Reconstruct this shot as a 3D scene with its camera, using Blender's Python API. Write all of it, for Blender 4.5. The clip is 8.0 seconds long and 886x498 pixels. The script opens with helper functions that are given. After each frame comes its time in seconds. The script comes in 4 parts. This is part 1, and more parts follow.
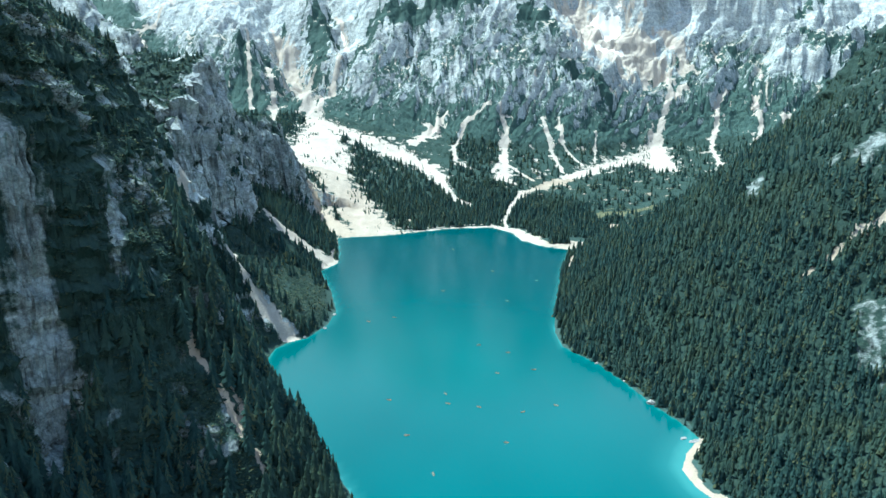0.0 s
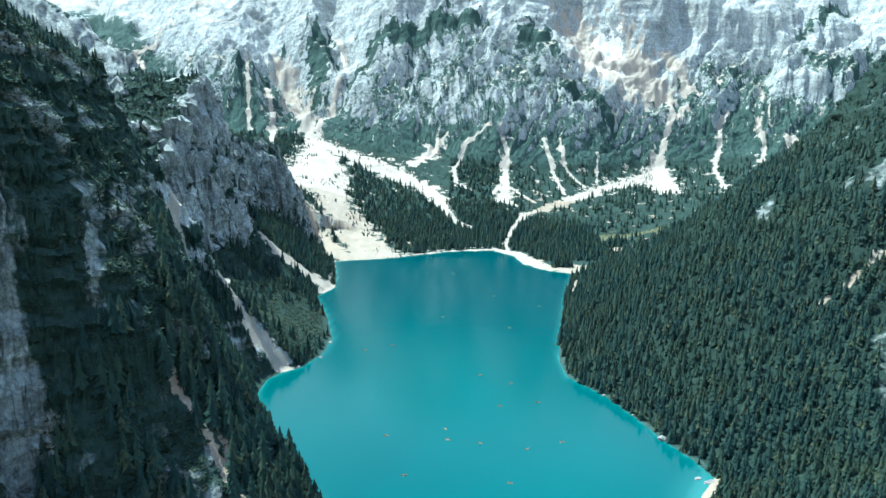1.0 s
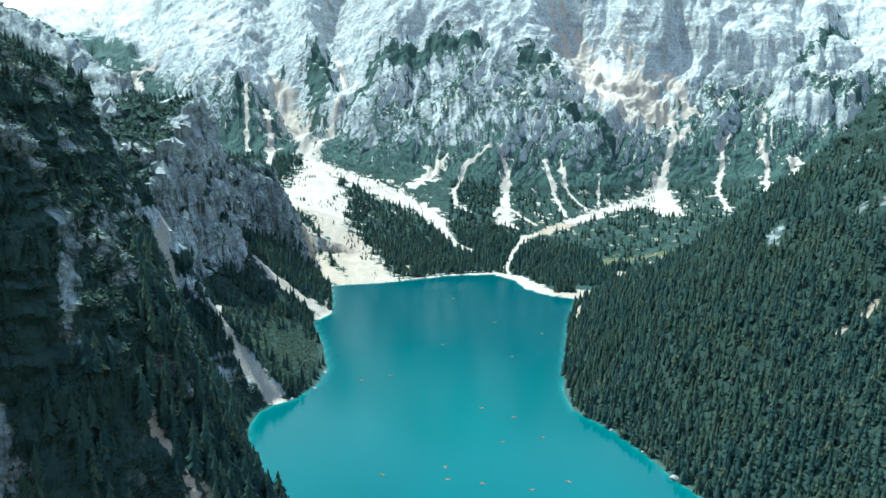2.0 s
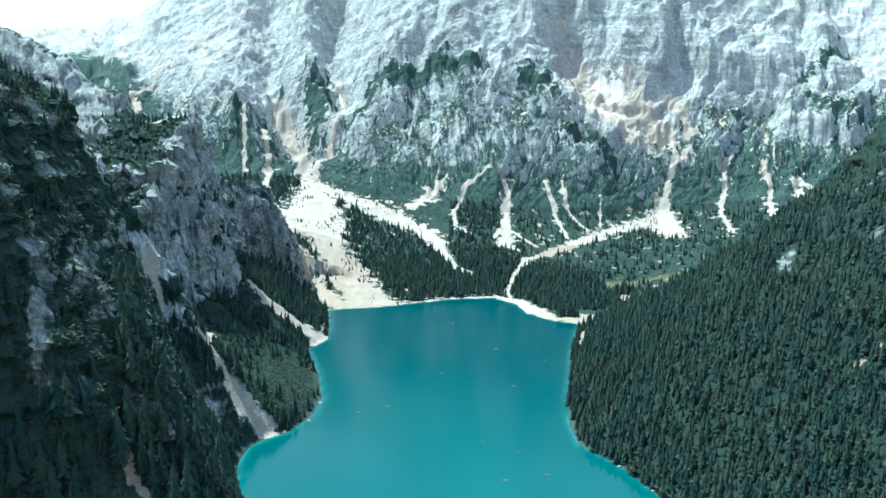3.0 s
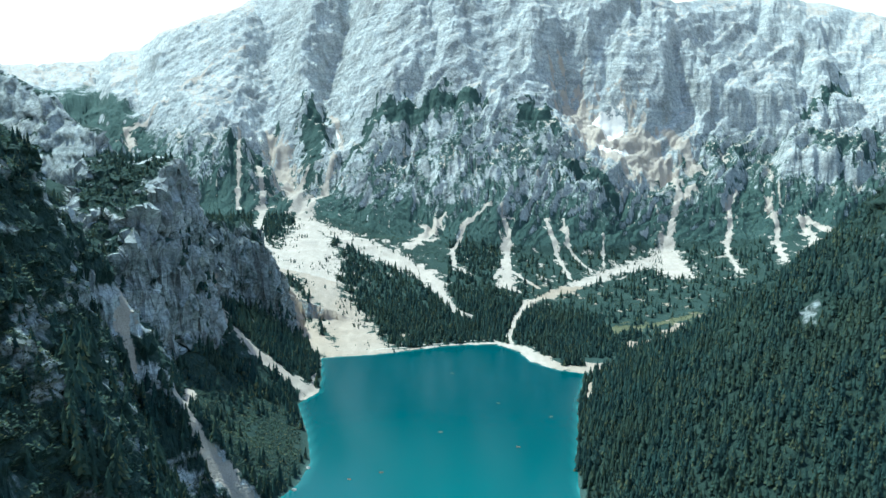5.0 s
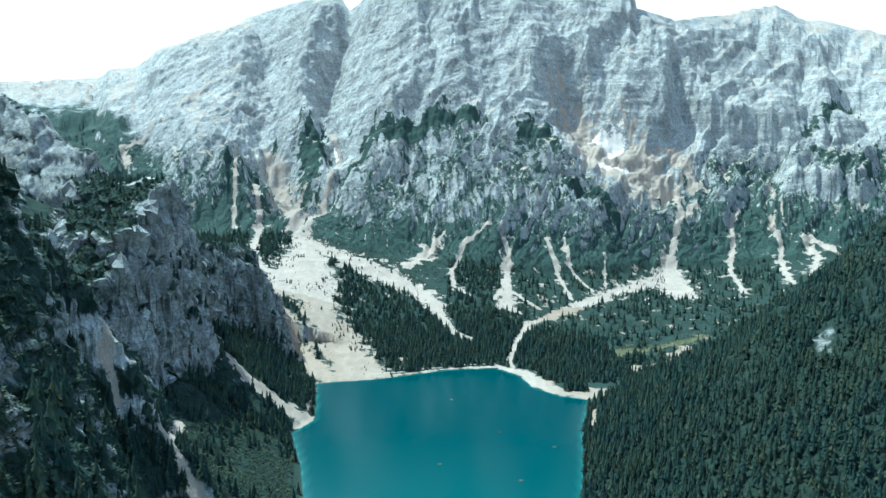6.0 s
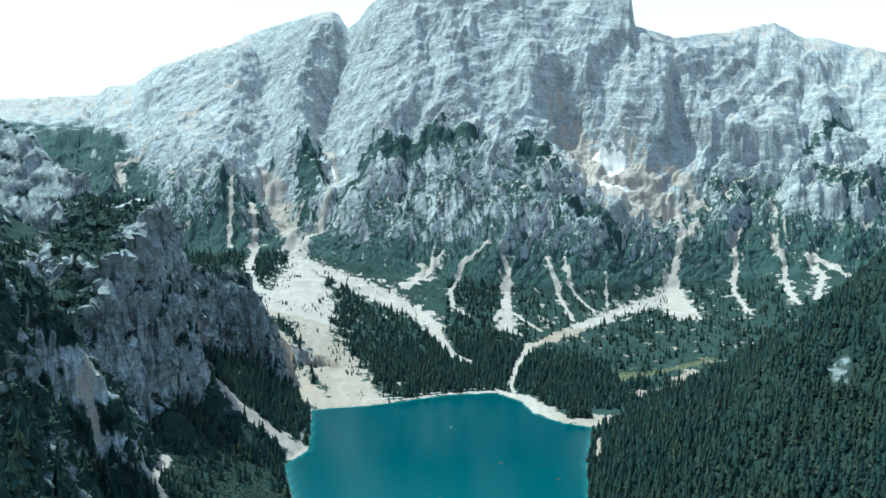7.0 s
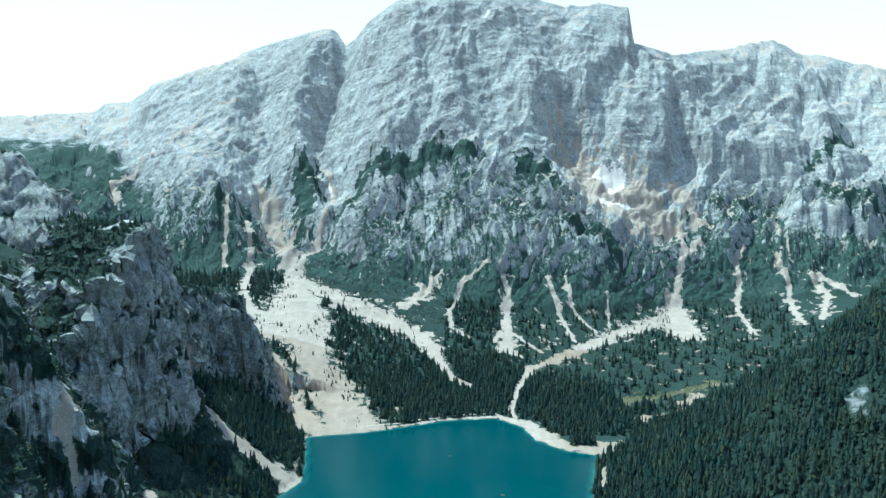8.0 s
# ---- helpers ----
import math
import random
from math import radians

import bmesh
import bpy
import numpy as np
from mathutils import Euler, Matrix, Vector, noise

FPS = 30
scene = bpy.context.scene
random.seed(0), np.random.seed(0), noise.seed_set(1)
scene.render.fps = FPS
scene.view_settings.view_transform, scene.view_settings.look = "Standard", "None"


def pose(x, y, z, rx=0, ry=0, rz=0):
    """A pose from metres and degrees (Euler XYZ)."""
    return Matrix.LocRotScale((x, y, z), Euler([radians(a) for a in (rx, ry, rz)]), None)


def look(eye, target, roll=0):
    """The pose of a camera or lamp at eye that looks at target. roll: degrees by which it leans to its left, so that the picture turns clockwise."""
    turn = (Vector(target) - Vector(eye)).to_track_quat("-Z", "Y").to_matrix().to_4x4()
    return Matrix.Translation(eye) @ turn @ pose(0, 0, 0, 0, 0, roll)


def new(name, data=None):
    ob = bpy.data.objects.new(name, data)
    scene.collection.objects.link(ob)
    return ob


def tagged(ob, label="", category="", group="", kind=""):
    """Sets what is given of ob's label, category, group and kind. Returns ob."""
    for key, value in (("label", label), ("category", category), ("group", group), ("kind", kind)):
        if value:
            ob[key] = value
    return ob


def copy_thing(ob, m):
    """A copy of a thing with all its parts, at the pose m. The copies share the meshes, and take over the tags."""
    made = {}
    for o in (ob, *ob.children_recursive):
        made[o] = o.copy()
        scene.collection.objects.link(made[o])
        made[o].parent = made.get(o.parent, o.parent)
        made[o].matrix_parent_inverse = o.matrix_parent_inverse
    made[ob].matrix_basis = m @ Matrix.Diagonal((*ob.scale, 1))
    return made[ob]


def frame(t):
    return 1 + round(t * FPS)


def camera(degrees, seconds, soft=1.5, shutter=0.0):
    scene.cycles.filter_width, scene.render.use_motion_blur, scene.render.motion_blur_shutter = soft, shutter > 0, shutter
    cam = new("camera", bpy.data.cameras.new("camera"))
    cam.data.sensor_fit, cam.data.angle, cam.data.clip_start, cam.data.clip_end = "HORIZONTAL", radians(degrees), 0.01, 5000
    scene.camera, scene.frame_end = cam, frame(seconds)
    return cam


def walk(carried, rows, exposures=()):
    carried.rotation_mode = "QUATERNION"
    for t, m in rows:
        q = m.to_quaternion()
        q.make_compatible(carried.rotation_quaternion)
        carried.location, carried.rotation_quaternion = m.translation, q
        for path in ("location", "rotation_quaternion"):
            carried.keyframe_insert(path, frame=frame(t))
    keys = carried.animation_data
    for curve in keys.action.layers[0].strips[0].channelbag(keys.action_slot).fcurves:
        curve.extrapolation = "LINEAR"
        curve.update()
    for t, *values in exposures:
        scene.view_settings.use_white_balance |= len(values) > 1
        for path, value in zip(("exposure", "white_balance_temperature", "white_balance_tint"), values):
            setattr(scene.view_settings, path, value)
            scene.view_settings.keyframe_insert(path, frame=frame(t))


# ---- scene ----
# ---- camera and its flight ----
cam = camera(68.3, 8.0)
# seconds, x, y, z, pitch, roll, yaw
PATH = [
    (0.0, -0.16, -1.21, 336.59, -15.722, 0.850, -0.204),
    (0.5, -0.25, 14.11, 336.15, -14.876, 0.892, -0.193),
    (1.0, -0.36, 29.25, 335.97, -13.992, 0.929, -0.187),
    (1.5, -0.48, 44.22, 336.12, -13.103, 0.961, -0.185),
    (2.0, -0.62, 59.06, 336.68, -12.233, 0.988, -0.189),
    (2.5, -0.77, 73.78, 337.70, -11.396, 1.010, -0.197),
    (3.0, -0.93, 88.41, 339.20, -10.597, 1.028, -0.211),
    (3.5, -1.11, 102.98, 341.19, -9.838, 1.040, -0.229),
    (4.0, -1.30, 117.49, 343.66, -9.113, 1.047, -0.253),
    (4.5, -1.50, 131.98, 346.56, -8.415, 1.049, -0.281),
    (5.0, -1.72, 146.47, 349.85, -7.735, 1.046, -0.315),
    (5.5, -1.95, 160.98, 353.45, -7.063, 1.039, -0.353),
    (6.0, -2.20, 175.54, 357.26, -6.390, 1.026, -0.396),
    (6.5, -2.46, 190.17, 361.15, -5.711, 1.008, -0.445),
    (7.0, -2.73, 204.89, 365.00, -5.025, 0.986, -0.498),
    (7.5, -3.02, 219.72, 368.65, -4.335, 0.958, -0.557),
    (8.0, -3.32, 234.68, 371.90, -3.653, 0.926, -0.620),
]
EXPOSURES = [(0.0, 1.24, 5250, -12), (3.0, 1.10, 5250, -12), (8.0, 0.62, 5100, -14)]
walk(cam, [(t, pose(x, y, z, 90 + pitch, 0, yaw) @ pose(0, 0, 0, 0, 0, roll)) for t, x, y, z, pitch, roll, yaw in PATH], EXPOSURES)

# ---- sky and sun ----
SUN = Vector((-0.37, 0.23, 0.90)).normalized()
world = bpy.data.worlds.new("sky")
scene.world = world
world.use_nodes = True
wn = world.node_tree.nodes
sky = wn.new("ShaderNodeTexSky")
sky.sky_type = "NISHITA"
sky.sun_disc = False
sky.sun_elevation = math.asin(SUN.z)
sky.sun_rotation = math.atan2(SUN.x, SUN.y)
sky.altitude = 1500
sky.air_density, sky.dust_density, sky.ozone_density = 1.0, 3.0, 1.5
# hazy summer air: the sky pales evenly towards the horizon all round
wl = world.node_tree.links
height = wn.new("ShaderNodeSeparateXYZ")
wl.new(wn.new("ShaderNodeTexCoord").outputs["Generated"], height.inputs[0])
pale = wn.new("ShaderNodeMapRange")
pale.interpolation_type = "SMOOTHSTEP"
for slot, value in zip(range(1, 5), (0.1, 0.8, 0.92, 0.0)):
    pale.inputs[slot].default_value = value
wl.new(height.outputs["Z"], pale.inputs[0])
haze = wn.new("ShaderNodeMix")
haze.data_type = "RGBA"
haze.inputs[7].default_value = (5.3, 4.4, 3.7, 1)
wl.new(pale.outputs[0], haze.inputs[0])
wl.new(sky.outputs[0], haze.inputs[6])
wl.new(haze.outputs[2], wn["Background"].inputs["Color"])
wn["Background"].inputs["Strength"].default_value = 0.172
sun_data = bpy.data.lights.new("sun", "SUN")
sun_data.energy, sun_data.angle, sun_data.color = 3.9, radians(0.6), (1.0, 0.93, 0.82)
sun = new("sun", sun_data)
sun.matrix_world = look(Vector((0, 0, 0)), -SUN)

# ---- materials ----
def material(name, rough=0.9, spec=0.2):
    m = bpy.data.materials.new(name)
    m.use_nodes = True
    b = m.node_tree.nodes["Principled BSDF"]
    b.inputs["Roughness"].default_value = rough
    b.inputs["Specular IOR Level"].default_value = spec
    return m, m.node_tree.nodes, m.node_tree.links, b


def node(nodes, kind, **values):
    n = nodes.new(kind)
    for key, value in values.items():
        if key in n.inputs:
            n.inputs[key].default_value = value
    return n


def noise_at(nodes, links, vector, scale, detail=4.0, rough=0.55, warp=0.0):
    n = node(nodes, "ShaderNodeTexNoise", Scale=scale, Detail=detail, Roughness=rough, Distortion=warp)
    links.new(vector, n.inputs["Vector"])
    return n.outputs["Fac"]


def ramp(nodes, links, fac, *stops):
    n = nodes.new("ShaderNodeValToRGB")
    e = n.color_ramp.elements
    while len(e) < len(stops):
        e.new(0.5)
    for el, (at, c) in zip(e, stops):
        el.position, el.color = at, (c, c, c, 1) if isinstance(c, (int, float)) else (*c, 1)
    links.new(fac, n.inputs["Fac"])
    return n.outputs["Color"]


def mixed(nodes, links, fac, a, b, mode="MIX"):
    n = nodes.new("ShaderNodeMix")
    n.data_type, n.blend_type = "RGBA", mode
    for slot, value in ((0, fac), (6, a), (7, b)):
        if isinstance(value, bpy.types.NodeSocket):
            links.new(value, n.inputs[slot])
        elif isinstance(value, (int, float)):
            n.inputs[slot].default_value = value
        else:
            n.inputs[slot].default_value = (*value, 1)
    return n.outputs[2]


def sums(nodes, links, op, a, b, clamp=False):
    n = nodes.new("ShaderNodeMath")
    n.operation, n.use_clamp = op, clamp
    for slot, value in ((0, a), (1, b)):
        if isinstance(value, bpy.types.NodeSocket):
            links.new(value, n.inputs[slot])
        else:
            n.inputs[slot].default_value = value
    return n.outputs[0]


def scaled(nodes, links, vector, s, turn=(0, 0, 0)):
    n = nodes.new("ShaderNodeMapping")
    n.inputs["Scale"].default_value = s
    n.inputs["Rotation"].default_value = turn
    links.new(vector, n.inputs["Vector"])
    return n.outputs[0]


def warped(nodes, links, vector, scale, amount):
    """The same places shifted by noise, so that patterns lose their straight edges."""
    n = node(nodes, "ShaderNodeTexNoise", Scale=scale, Detail=4.0, Roughness=0.6)
    links.new(vector, n.inputs["Vector"])
    mul = nodes.new("ShaderNodeVectorMath")
    mul.operation = "MULTIPLY_ADD"
    mul.inputs[1].default_value = (amount,) * 3
    links.new(n.outputs["Color"], mul.inputs[0])
    links.new(vector, mul.inputs[2])
    return mul.outputs[0]


def fissures(nodes, links, vector, scale):
    """Distance from the joints between blocks of rock, and a value of its own for each block."""
    out = []
    for feature, slot in (("DISTANCE_TO_EDGE", "Distance"), ("F1", "Color")):
        v = node(nodes, "ShaderNodeTexVoronoi", Scale=scale)
        v.feature = feature
        links.new(vector, v.inputs["Vector"])
        out.append(v.outputs[slot])
    return out


def terrain_material():
    """Pale dolomite, scree, turf and low pine, snow, by the attributes that the ground carries."""
    m, n, l, b = material("mountain_ground", 0.92, 0.15)
    at = n.new("ShaderNodeNewGeometry").outputs["Position"]
    masks = {}
    for key in ("scree", "green", "snow", "grass", "shade_tone", "forest"):
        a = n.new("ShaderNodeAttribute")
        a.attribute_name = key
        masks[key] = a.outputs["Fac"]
    # rock: bedding bands, streaks down the wall, fine grain
    bands = noise_at(n, l, scaled(n, l, at, (0.006, 0.006, 0.09), (0.1, -0.4, 0)), 1.0, 5, 0.6)
    streaks = noise_at(n, l, scaled(n, l, at, (0.05, 0.05, 0.016)), 1.0, 4, 0.6)
    coarse = noise_at(n, l, at, 0.012, 5, 0.6)
    fine = noise_at(n, l, at, 0.16, 5, 0.65)
    rock = ramp(n, l, bands, (0.3, (0.40, 0.44, 0.445)), (0.5, (0.49, 0.52, 0.515)), (0.7, (0.58, 0.60, 0.58)))
    rock = mixed(n, l, ramp(n, l, streaks, (0.45, 0.0), (0.7, 0.28)), rock, (0.25, 0.26, 0.275))
    rock = mixed(n, l, ramp(n, l, coarse, (0.55, 0.0), (0.75, 0.32)), rock, (0.50, 0.465, 0.415))
    slabs = noise_at(n, l, scaled(n, l, at, (0.016, 0.016, 0.006), (0.2, 0.6, 0)), 1.0, 4, 0.55, 0.4)
    rock = mixed(n, l, 0.8, rock, ramp(n, l, slabs, (0.36, 0.68), (0.5, 0.95), (0.64, 1.15)), "MULTIPLY")
    # darkens the rock colour: on the left cliffs this paints in their shade
    rock = mixed(n, l, masks["shade_tone"], rock, mixed(n, l, 1.0, rock, (0.48, 0.53, 0.52), "MULTIPLY"))
    rock = mixed(n, l, 0.3, rock, ramp(n, l, fine, (0.32, 0.5), (0.6, 1.1)), "MULTIPLY")
    chips = noise_at(n, l, scaled(n, l, at, (0.2, 0.2, 0.2), (0.3, 0.2, 0)), 1.0, 6, 0.7)
    rock = mixed(n, l, sums(n, l, "ADD", sums(n, l, "MULTIPLY", masks["shade_tone"], 0.8), 0.12), rock, ramp(n, l, chips, (0.36, 0.3), (0.5, 0.95), (0.66, 1.25)), "MULTIPLY")
    crack = sums(n, l, "ABSOLUTE", sums(n, l, "SUBTRACT", noise_at(n, l, scaled(n, l, at, (0.06, 0.06, 0.045)), 1.0, 6, 0.62, 0.6), 0.5), 0.0)
    rock = mixed(n, l, 0.5, rock, ramp(n, l, crack, (0.0, 0.4), (0.045, 0.85), (0.12, 1.0)), "MULTIPLY")
    bent = scaled(n, l, warped(n, l, at, 0.05, 16.0), (1, 1, 1.5), (0.25, -0.35, 0))
    wide_joint, block = fissures(n, l, bent, 0.055)
    joint, chip = fissures(n, l, bent, 0.2)
    rock = mixed(n, l, 0.55, rock, ramp(n, l, block, (0.1, 0.84), (0.9, 1.34)), "MULTIPLY")
    rock = mixed(n, l, 0.5, rock, ramp(n, l, chip, (0.1, 0.82), (0.9, 1.34)), "MULTIPLY")
    rock = mixed(n, l, 0.55, rock, ramp(n, l, wide_joint, (0.0, 0.4), (0.05, 0.95), (0.09, 1.0)), "MULTIPLY")
    rock = mixed(n, l, 0.38, rock, ramp(n, l, joint, (0.0, 0.5), (0.08, 0.95), (0.12, 1.0)), "MULTIPLY")
    grit = noise_at(n, l, at, 0.7, 5, 0.7)
    rock = mixed(n, l, 0.28, rock, ramp(n, l, grit, (0.3, 0.45), (0.65, 1.15)), "MULTIPLY")
    # scree
    scree = ramp(n, l, noise_at(n, l, at, 0.05, 6, 0.65), (0.3, (0.37, 0.325, 0.275)), (0.7, (0.53, 0.468, 0.40)))
    runnels = noise_at(n, l, scaled(n, l, at, (0.09, 0.012, 0.02), (0, 0, 0.25)), 1.0, 5, 0.6)
    scree = mixed(n, l, ramp(n, l, runnels, (0.42, 0.0), (0.66, 0.6)), scree, (0.37, 0.335, 0.29))
    scree = mixed(n, l, ramp(n, l, noise_at(n, l, at, 0.006, 3, 0.6), (0.45, 0.0), (0.65, 0.25)), scree, (0.52, 0.44, 0.37))
    scree = mixed(n, l, 0.3, scree, ramp(n, l, noise_at(n, l, at, 0.5, 4, 0.7), (0.3, 0.5), (0.6, 1.0)), "MULTIPLY")
    # the same mask darkens the scree: cliff shade left, tan gravel right
    scree = mixed(n, l, masks["shade_tone"], scree, mixed(n, l, 1.0, scree, (0.74, 0.68, 0.60), "MULTIPLY"))
    # low pine and turf
    green = ramp(n, l, noise_at(n, l, at, 0.18, 5, 0.7), (0.3, (0.030, 0.057, 0.053)), (0.55, (0.050, 0.086, 0.076)), (0.72, (0.085, 0.116, 0.092)))
    grass = ramp(n, l, noise_at(n, l, at, 0.06, 5, 0.7), (0.3, (0.08, 0.095, 0.05)), (0.7, (0.15, 0.145, 0.085)))
    edge = sums(n, l, "ADD", sums(n, l, "MULTIPLY", noise_at(n, l, at, 0.035, 5, 0.65), 0.55), sums(n, l, "MULTIPLY", noise_at(n, l, at, 0.14, 5, 0.7), 0.45))

    def cut(key, soft):
        return sums(n, l, "MULTIPLY", sums(n, l, "SUBTRACT", sums(n, l, "ADD", masks[key], sums(n, l, "MULTIPLY", sums(n, l, "SUBTRACT", edge, 0.5), 1.9)), 0.5 - soft), 0.5 / soft, True)

    # a darker green for the hillside, the left shore and the valley floor
    dark_green = ramp(n, l, noise_at(n, l, at, 0.3, 4, 0.7), (0.35, (0.014, 0.030, 0.027)), (0.7, (0.034, 0.055, 0.042)))
    green = mixed(n, l, masks["forest"], green, dark_green)
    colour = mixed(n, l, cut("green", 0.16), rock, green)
    colour = mixed(n, l, cut("grass", 0.1), colour, grass)
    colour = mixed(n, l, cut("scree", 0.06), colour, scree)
    colour = mixed(n, l, cut("snow", 0.04), colour, (0.86, 0.81, 0.75))
    l.new(colour, b.inputs["Base Color"])
    height = sums(n, l, "ADD", sums(n, l, "MULTIPLY", fine, 0.8), sums(n, l, "ADD", sums(n, l, "ADD", sums(n, l, "MULTIPLY", bands, 0.9), sums(n, l, "MULTIPLY", ramp(n, l, joint, (0.0, 0.0), (0.25, 1.0)), 0.22)), sums(n, l, "MULTIPLY", grit, 0.25)))
    bump = node(n, "ShaderNodeBump", Strength=0.38, Distance=5.0)
    l.new(height, bump.inputs["Height"])
    l.new(bump.outputs[0], b.inputs["Normal"])
    return m


def water_material():
    m, n, l, b = material("lake_water", 0.13, 0.5)
    b.inputs["IOR"].default_value = 1.33
    at = n.new("ShaderNodeNewGeometry").outputs["Position"]
    a = n.new("ShaderNodeAttribute")
    a.attribute_name = "shallow"
    deep = ramp(n, l, noise_at(n, l, scaled(n, l, at, (0.004, 0.002, 1)), 1.0, 3, 0.5), (0.35, (0.004, 0.074, 0.080)), (0.65, (0.008, 0.098, 0.103)))
    # the water colour is darker towards the head of the lake
    part_y = n.new("ShaderNodeSeparateXYZ")
    l.new(at, part_y.inputs[0])
    basin = n.new("ShaderNodeMapRange")
    basin.interpolation_type = "SMOOTHSTEP"
    for slot, value in zip(range(1, 5), (620.0, 1150.0, 0.0, 1.0)):
        basin.inputs[slot].default_value = value
    l.new(part_y.outputs["Y"], basin.inputs[0])
    deep = mixed(n, l, basin.outputs[0], deep, (0.002, 0.050, 0.060))
    c = mixed(n, l, ramp(n, l, a.outputs["Fac"], (0.0, 0.0), (0.7, 0.3), (1.0, 1.0)), deep, (0.045, 0.18, 0.175))
    l.new(c, b.inputs["Base Color"])
    bump = node(n, "ShaderNodeBump", Strength=0.12, Distance=0.3)
    l.new(noise_at(n, l, scaled(n, l, at, (0.5, 0.9, 1)), 1.0, 4, 0.6), bump.inputs["Height"])
    l.new(bump.outputs[0], b.inputs["Normal"])
    return m


def needle_material(name, dark, light):
    m, n, l, b = material(name, 0.75, 0.25)
    island = n.new("ShaderNodeNewGeometry")
    r = n.new("ShaderNodeObjectInfo").outputs["Random"]
    tint = n.new("ShaderNodeAttribute")
    tint.attribute_name = "tint"
    mix = sums(n, l, "FRACT", sums(n, l, "ADD", r, sums(n, l, "ADD", tint.outputs["Fac"], sums(n, l, "MULTIPLY", island.outputs["Random Per Island"], 0.42))), 0.0)
    c = ramp(n, l, mix, (0.0, dark), (0.8, light), (0.95, (2.1 * light[0], 1.2 * light[1], 0.75 * light[2])))
    big = noise_at(n, l, island.outputs["Position"], 0.015, 3, 0.6)
    c = mixed(n, l, ramp(n, l, big, (0.45, 0.0), (0.68, 0.45)), c, (0.078, 0.11, 0.062))
    l.new(c, b.inputs["Base Color"])
    # needles let some light through
    thin = n.new("ShaderNodeBsdfTranslucent")
    l.new(c, thin.inputs["Color"])
    both = n.new("ShaderNodeMixShader")
    both.inputs[0].default_value = 0.42
    l.new(b.outputs[0], both.inputs[1])
    l.new(thin.outputs[0], both.inputs[2])
    l.new(both.outputs[0], n["Material Output"].inputs["Surface"])
    return m


def plain_material(name, low, high, scale=1.0, rough=0.8):
    m, n, l, b = material(name, rough, 0.3)
    at = n.new("ShaderNodeTexCoord").outputs["Object"]
    l.new(ramp(n, l, noise_at(n, l, at, scale, 5, 0.6), (0.3, low), (0.7, high)), b.inputs["Base Color"])
    return m


GROUND = terrain_material()
WATER = water_material()
NEEDLES = needle_material("spruce_needles", (0.014, 0.039, 0.041), (0.050, 0.103, 0.088))
SHRUB = needle_material("mountain_pine_needles", (0.022, 0.047, 0.039), (0.064, 0.104, 0.070))
BARK = plain_material("spruce_bark", (0.07, 0.05, 0.04), (0.16, 0.12, 0.09), 2.0)

# ---- the lie of the land ----
PERM = np.random.default_rng(7).permutation(4096)
ANGLES = np.random.default_rng(8).uniform(0, 2 * np.pi, 4096)


def gradient_noise(x, y, seed=0):
    """Smooth noise from -1 to 1 on arrays of places, one lump a unit."""
    xi, yi = np.floor(x).astype(np.int64), np.floor(y).astype(np.int64)
    xf, yf = x - xi, y - yi
    u, v = xf * xf * xf * (xf * (xf * 6 - 15) + 10), yf * yf * yf * (yf * (yf * 6 - 15) + 10)

    def corner(i, j):
        a = ANGLES[PERM[(PERM[(xi + i + seed * 131) & 4095] + yi + j) & 4095]]
        return np.cos(a) * (xf - i) + np.sin(a) * (yf - j)

    top = corner(0, 0) * (1 - u) + corner(1, 0) * u
    low = corner(0, 1) * (1 - u) + corner(1, 1) * u
    return (top * (1 - v) + low * v) * 1.5


def fbm(x, y, octaves, seed=0, gain=0.5):
    total, amount = 0, 1.0
    for k in range(octaves):
        total = total + amount * gradient_noise(x * 2.03**k, y * 2.03**k, seed + k)
        amount *= gain
    return total


def ridged(x, y, octaves, seed=0, gain=0.5):
    total, amount = 0, 1.0
    for k in range(octaves):
        total = total + amount * (1 - 2 * np.abs(gradient_noise(x * 2.03**k, y * 2.03**k, seed + k)))
        amount *= gain
    return total


def smooth_max(a, b, k):
    h = np.clip(0.5 + 0.5 * (a - b) / k, 0, 1)
    return b + (a - b) * h + k * h * (1 - h)


def step(v, a, b):
    t = np.clip((v - a) / (b - a), 0, 1)
    return t * t * (3 - 2 * t)


def line_distance(x, y, points):
    """Distance to a line through points, and how far along it (0 to 1 per leg) the nearest place lies."""
    best, along = np.full(np.shape(x), 1e9), np.zeros(np.shape(x))
    for k, (a, b) in enumerate(zip(points[:-1], points[1:])):
        dx, dy = b[0] - a[0], b[1] - a[1]
        t = np.clip(((x - a[0]) * dx + (y - a[1]) * dy) / (dx * dx + dy * dy), 0, 1)
        d = np.hypot(x - a[0] - t * dx, y - a[1] - t * dy)
        near = d < best
        best, along = np.where(near, d, best), np.where(near, k + t, along)
    return best, along


LEFT_SHORE = [(-20, 120), (-32, 190), (-38, 270), (-42, 340), (-50, 400), (-70, 455), (-97, 500), (-127, 540), (-155, 578), (-190, 656), (-203, 700), (-201, 733), (-190, 752), (-168, 769),
              (-150, 813), (-147, 865), (-168, 948), (-201, 1045), (-180, 1094), (-186, 1150), (-196, 1205), (-207, 1262)]
FAR_SHORE = [(-190, 1270), (-120, 1288), (-76, 1306), (10, 1348), (60, 1362), (109, 1367), (148, 1325), (163, 1262), (200, 1220), (248, 1200)]
